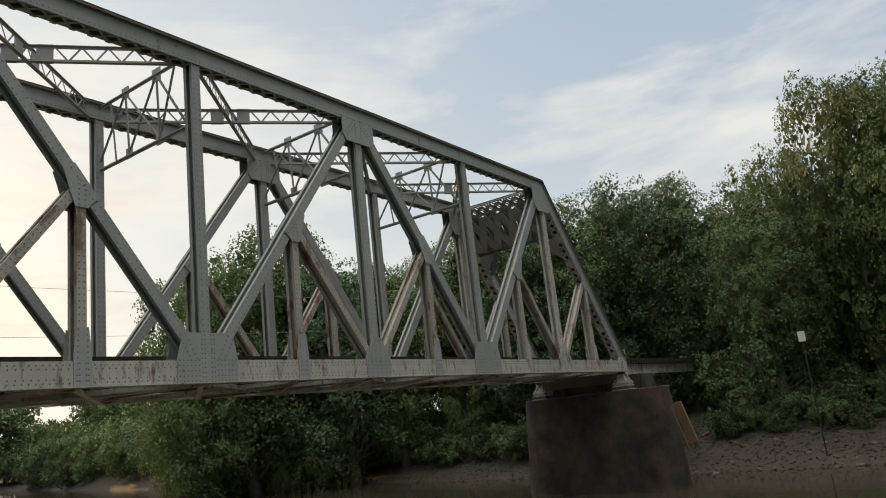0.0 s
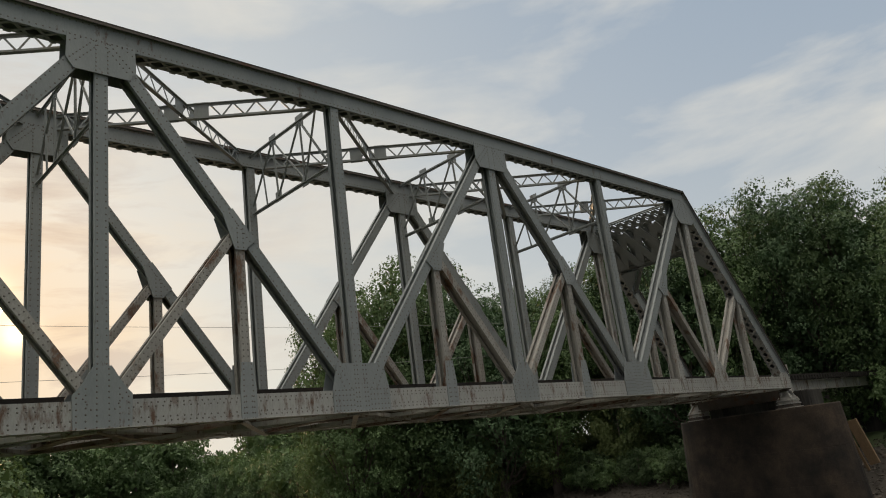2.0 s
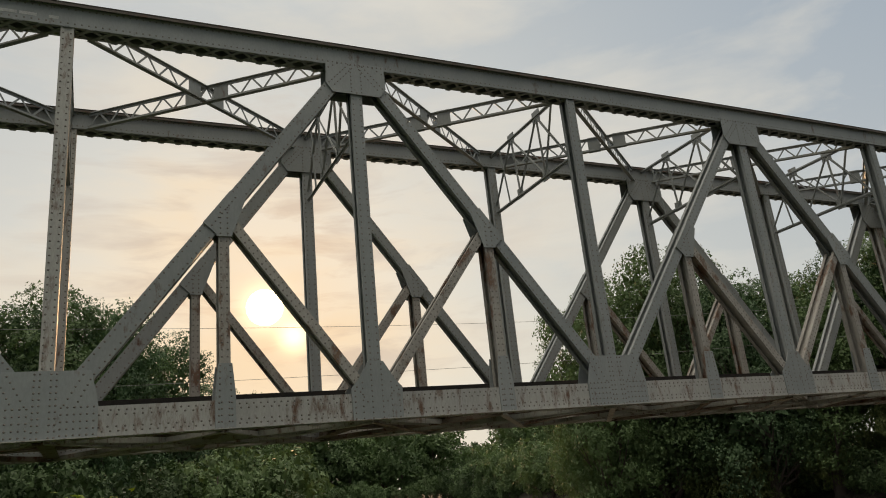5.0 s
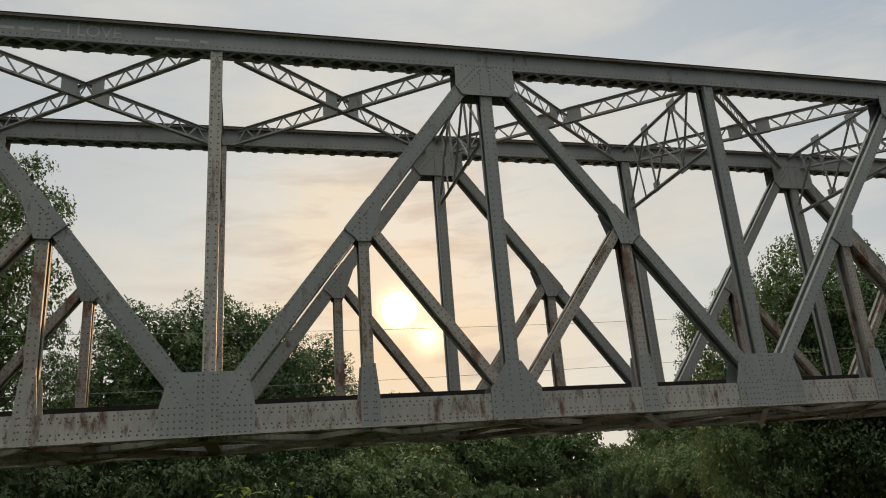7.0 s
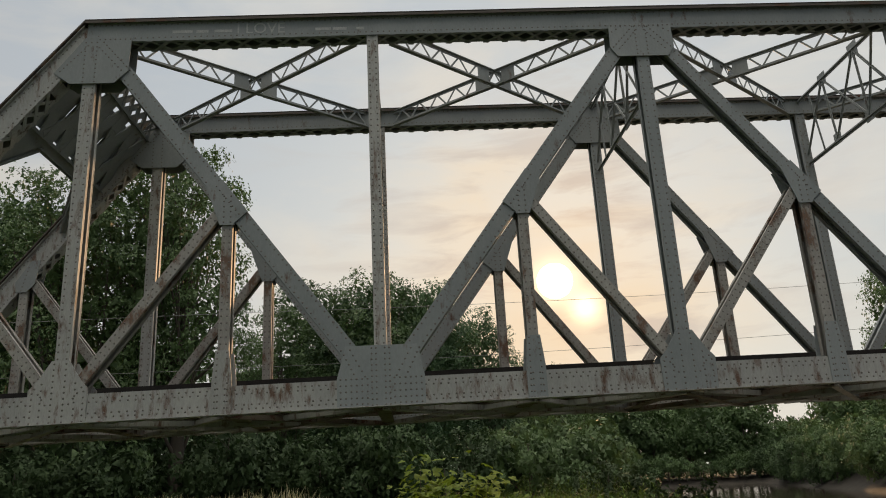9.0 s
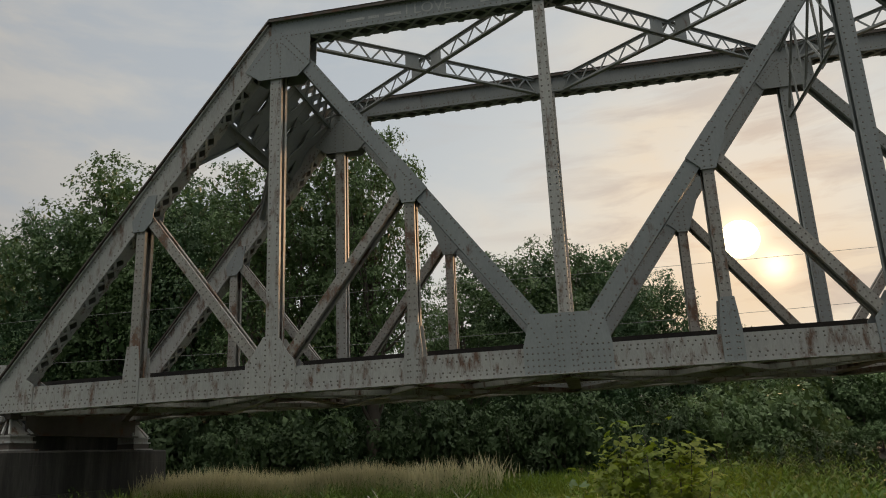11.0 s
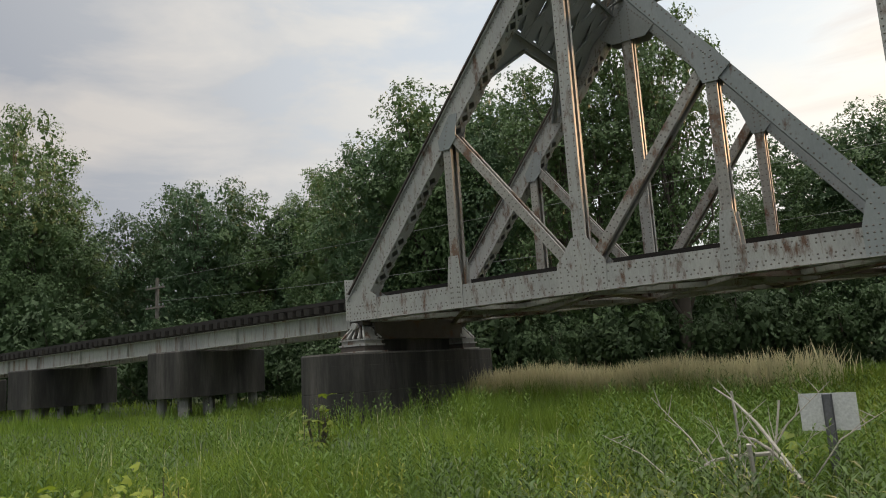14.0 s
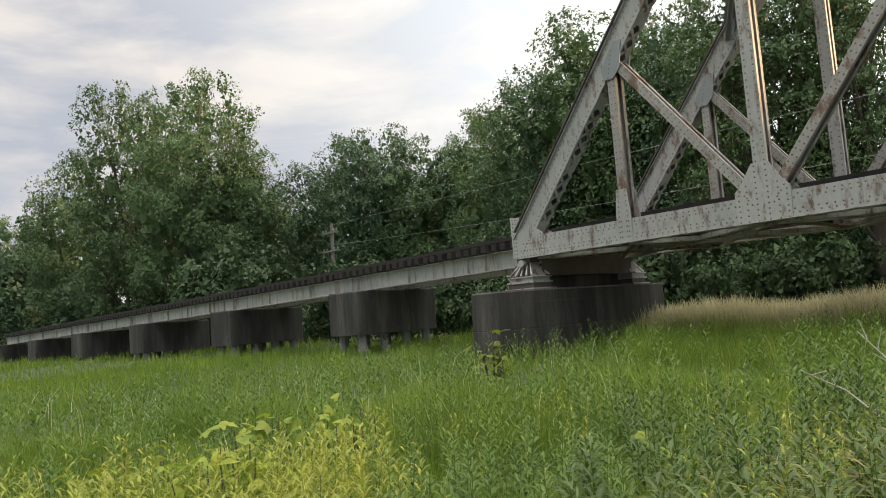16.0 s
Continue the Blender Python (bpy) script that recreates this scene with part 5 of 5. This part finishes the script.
reeds = blades(30000, 20, 33, -42, -3, 1.05, 1.6, 0.021, 23, 1.0, keep=lambda x, y: (y > 20.0 - 0.12 * x) & (y < 26.5) & (np.sin(x * 91.7 + y * 47.3) * 0.5 + 0.5 > smooth_step(-7.5, -2.6, x)), even=0.6)
tagged(new("reed_grass", quads_mesh("reed_grass", reeds, REED)), "dry straw-coloured reed grass with seed heads", "grass", kind="stuff")


def weed_quads(x, y, rng, tall, leaves, size):
    """An upright stem with narrow leaves round it."""
    z = float(height(x, y))
    n = leaves
    f = np.linspace(0.18, 1.0, n)
    t = np.arange(n) * 2.4 + rng.uniform(0, 6)
    lean = rng.normal(0, 0.10, 2)
    p = np.stack([x + lean[0] * f * tall, y + lean[1] * f * tall, z + f * tall], 1)
    d = np.stack([np.cos(t), np.sin(t), np.full(n, 0.85)], 1)
    ln = (size * (1.1 - 0.6 * f) * rng.uniform(0.7, 1.3, n))[:, None]
    tip = p + d * ln - np.array([0, 0, 0.35]) * ln
    mid_ = p + d * ln * 0.5
    s = np.stack([-np.sin(t), np.cos(t), np.zeros(n)], 1) * ln * 0.105
    q = np.stack([p, mid_ + s, tip, mid_ - s], 1)
    b0 = np.array([x, y, z - 0.05])
    e = np.array([0.003, 0.002, 0])
    stem = np.array([[b0 - e, b0 + e, p[-1] + e * 0.4, p[-1] - e * 0.4]])
    return np.concatenate([q, stem])


def weeds(n, az0, az1, r0, r1, tall, leaves, size, seed):
    rng = np.random.default_rng(seed)
    out = []
    while len(out) < n:
        az, r = az0 + (az1 - az0) * rng.beta(1.5, 1.5), rng.uniform(r0, r1)
        x, y = polar(az, r)
        if x < float(bank_left(y)) - 1.0:
            out.append(weed_quads(x, y, rng, rng.uniform(*tall), leaves, size))
    return np.concatenate(out)


leafy = np.concatenate([weeds(240, -56, -28, 4.0, 12, (0.4, 0.8), 24, 0.12, 31), weeds(430, -50, 6, 4.2, 10.5, (0.35, 0.85), 36, 0.145, 38), weeds(260, -84, -50, 4.5, 12, (0.35, 0.75), 24, 0.13, 37),
                        weeds(480, -84, -20, 9, 24, (0.45, 0.95), 18, 0.2, 32), weeds(420, -24, 8, 8, 19, (0.6, 1.0), 22, 0.2, 33), weeds(420, 6, 26, 7, 26, (0.6, 1.2), 22, 0.24, 39)])
tagged(new("leafy_weeds", quads_mesh("leafy_weeds", leafy, WEED)), "leafy green weeds standing among the grass", "weeds", kind="stuff")
dim = np.concatenate([weeds(190, -40, -4, 3.3, 5.6, (0.5, 0.9), 50, 0.17, 51), weeds(120, -36, 4, 5.4, 9.0, (0.6, 0.95), 40, 0.16, 52), weeds(60, -70, -44, 3.6, 6.0, (0.4, 0.75), 34, 0.11, 53)])
tagged(new("dark_weeds", quads_mesh("dark_weeds", dim, DARK_WEED)), "tall dark green narrow-leaved weeds in the meadow", "weeds", kind="stuff")
gold = np.concatenate([weeds(600, -94, -48, 3.8, 7.8, (0.45, 0.9), 28, 0.13, 34), weeds(90, -32, -12, 4.3, 8.5, (0.5, 0.9), 20, 0.12, 35), weeds(50, -58, -30, 5, 10, (0.5, 0.8), 18, 0.11, 36)])
tagged(new("yellow_weeds", quads_mesh("yellow_weeds", gold, GRASS_GOLD)), "yellowing flowering weeds among the grass", "weeds", kind="stuff")


def lobed_leaves(centres, size, rng):
    """Broad leaves of three pointed lobes spreading from the stalk."""
    n = len(centres)
    nr = np.stack([rng.normal(0, 0.5, n), rng.normal(-0.25, 0.5, n), np.ones(n)], 1)
    nr /= np.linalg.norm(nr, axis=1, keepdims=True)
    t = rng.uniform(0, 2 * np.pi, n)
    u = np.stack([np.cos(t), np.sin(t), np.zeros(n)], 1)
    u -= nr * (u * nr).sum(1, keepdims=True)
    u /= np.linalg.norm(u, axis=1, keepdims=True)
    w = np.cross(nr, u)
    s = (size * rng.uniform(0.5, 1.3, n))[:, None]
    out = []
    for ang, ln in ((0, 1.0), (0.95, 0.8), (-0.95, 0.8)):
        d = u * math.cos(ang) + w * math.sin(ang)
        e = -u * math.sin(ang) + w * math.cos(ang)
        m = centres + d * s * ln * 0.55 - nr * s * 0.05
        out.append(np.stack([centres, m + e * s * 0.3 * ln, centres + d * s * ln - nr * s * 0.2, m - e * s * 0.3 * ln], 1))
    return np.concatenate(out)


def big_leaf_bush(name, az, r, wide, z0, z1, n, size, seed, mat, label):
    """A vine-grown bush of broad lobed leaves on thin stems."""
    rng = np.random.default_rng(seed)
    cx, cy = near_polar(az, r)
    root = thing(name, label, "bush")
    gz = float(height(cx, cy))
    b = Build()
    quads = []
    tips = 13
    for k in range(tips):
        a = rng.uniform(0, 2 * math.pi)
        rad = wide * math.sqrt(rng.uniform(0.02, 1))
        ex, ey = cx + rad * math.cos(a), cy + rad * math.sin(a)
        top = z0 + (z1 - z0) * rng.uniform(0.55, 1.0) * (1 - 0.35 * (rad / wide) ** 2)
        s, e = Vector((cx + rad * 0.3 * math.cos(a), cy + rad * 0.3 * math.sin(a), gz - 0.1)), Vector((ex, ey, top))
        m = (s + e) / 2 + Vector((0.1 * math.cos(a), 0.1 * math.sin(a), 0.05))
        b.tube([s, m, e], [0.018, 0.012, 0.004], 5, cap=False)
        cnt = n // tips
        f = rng.uniform(0.15, 1, cnt)
        base = np.array(s)[None] * ((1 - f) ** 2)[:, None] + 2 * np.array(m)[None] * (f * (1 - f))[:, None] + np.array(e)[None] * (f ** 2)[:, None]
        c = base + rng.normal(0, 0.16, (cnt, 3)) * np.array([1, 1, 0.7])
        quads.append(lobed_leaves(c, size, rng))
    part("stem", b, BARK, root)
    ob = new("foliage", quads_mesh("foliage", np.concatenate(quads), mat))
    ob.parent = root
    return root


big_leaf_bush("vine_bush", 4.3, 9.6, 0.85, -0.2, 1.98, 2500, 0.105, 41, LEAF_BUSH, "yellow-green broad-leaved bush on the bank")
big_leaf_bush("vine_bush", -0.2, 9.2, 0.5, -0.2, 1.25, 600, 0.10, 42, LEAF_A, "green leafy bush beside the signs")
big_leaf_bush("vine_bush", 7.0, 10.0, 0.7, -0.4, 1.4, 900, 0.12, 43, LEAF_BUSH, "yellow-green broad-leaved bush on the bank")
big_leaf_bush("vine_bush", -43.9, 15.0, 0.25, 0.2, 1.35, 60, 0.2, 44, LEAF_BUSH, "small yellow-leaved vine beside the pier")
for az, r, wide, top, n, seed in ((-12.0, 8.2, 0.45, 0.7, 200, 45), (-66.0, 6.4, 0.5, 0.85, 260, 46), (-61.5, 7.2, 0.45, 0.9, 200, 47), (-73.0, 5.4, 0.4, 0.7, 200, 48), (-56.0, 7.6, 0.3, 0.95, 110, 49), (-69.5, 7.4, 0.5, 0.8, 200, 50), (-33.0, 6.0, 0.25, 0.5, 60, 51)):
    big_leaf_bush("vine_bush", az, r, wide, 0.0, top, n, 0.12, seed, LEAF_BUSH, "low yellow-green broad-leaved plant in the grass")

# ---- the two notice boards ----


def ground_at(x, y):
    return float(height(x, y))


def notice(az, r, w, h, zc, turn, front):
    x, y = near_polar(az, r)
    root = thing("notice_board", "plain white metal sign seen from behind on a steel post" if not front else "small white notice with faded print on a steel post", "sign", "signs in the grass")
    root.matrix_basis = pose(x, y, 0, 0, 0, turn)
    panel = part("panel", Build().box(-w / 2, w / 2, -0.004, 0.004, zc - h / 2, zc + h / 2), SIGN_WHITE, root)
    p = Build().box(-0.03, 0.03, 0.006, 0.04, ground_at(x, y) - 0.3, zc + h * 0.3)
    if not front:
        p = Build().box(-0.028, 0.028, -0.045, -0.006, ground_at(x, y) - 0.3, zc + h / 2 - 0.01).box(-0.045, 0.045, -0.012, -0.006, ground_at(x, y) - 0.3, zc + h / 2 - 0.01)
    part("post", p, SIGN_BAR, root, "dark steel channel post")
    if front:
        for zz, ln in ((0.36, 0.5), (0.27, 0.7), (0.2, 0.74), (0.13, 0.68), (0.02, 0.72), (-0.05, 0.66), (-0.12, 0.7), (-0.22, 0.5)):
            b = Build().box(-w * ln / 2, w * ln / 2, -0.007, -0.005, zc + h * zz - 0.008, zc + h * zz + 0.008)
            part("print_line", b, SIGN_BAR, panel)
    return root


notice(-8.15, 8.0, 0.49, 0.345, 0.94, 4, False)
notice(-3.55, 8.0, 0.155, 0.375, 0.86, -10, True)

# ---- dead branches in the weeds ----
for k, (az, r, zz, az2, r2, z2, rad) in enumerate(((-15.4, 7.2, 1.25, -10.6, 6.6, 0.55, 0.016), (-14.2, 7.0, 0.85, -10.4, 6.7, 0.5, 0.019), (-17.4, 7.0, 0.55, -12.2, 6.8, 0.72, 0.019), (-13.9, 6.6, 0.25, -13.6, 6.6, 0.82, 0.022), (-14.4, 7.4, 0.2, -14.2, 7.4, 1.2, 0.013), (-12.6, 7.2, 0.4, -11.2, 7.4, 1.1, 0.011))):
    a, e = Vector((*near_polar(az, r), zz)), Vector((*near_polar(az2, r2), z2))
    m = (a + e) / 2 + Vector((0.02, 0.05, 0.05))
    b = Build().tube([a, (a + m) / 2 + Vector((0, 0, 0.03)), m, (m + e) / 2, e], [rad * 0.4, rad * 0.7, rad * 0.9, rad, rad], 6)
    for s in (0.3, 0.55):
        c = a + (e - a) * s
        b.tube([c, c + Vector((random.uniform(-0.12, 0.12), 0.03, 0.14)), c + Vector((random.uniform(-0.2, 0.2), 0.05, 0.28))], [rad * 0.5, rad * 0.35, rad * 0.15], 5)
    solid("dead_branch", b, DEADWOOD, "bare bleached dead branch lying in the weeds", "branch", "dead branches")
twig_rng = random.Random(5)
for k in range(7):
    az, r = twig_rng.uniform(-18.5, -10.0), twig_rng.uniform(6.4, 7.6)
    a = Vector((*near_polar(az, r), twig_rng.uniform(0.25, 0.5)))
    e = a + Vector((twig_rng.uniform(-0.75, 0.75), twig_rng.uniform(-0.2, 0.2), twig_rng.uniform(0.3, 0.85)))
    m = (a + e) / 2 + Vector((twig_rng.uniform(-0.05, 0.05), 0.02, twig_rng.uniform(0.0, 0.1)))
    rad = twig_rng.uniform(0.005, 0.01)
    b = Build().tube([a - Vector((0, 0, 0.4)), a, m, e], [rad, rad, rad * 0.75, rad * 0.3], 5)
    for f in (0.2, 0.55, 0.75):
        c = m + (e - m) * f
        b.tube([c, c + Vector((twig_rng.uniform(-0.2, 0.2), 0.03, twig_rng.uniform(0.05, 0.2)))], [rad * 0.6, rad * 0.2], 4)
    solid("dead_branch", b, DEADWOOD, "thin bare bleached twig standing in the weeds", "branch", "dead branches")
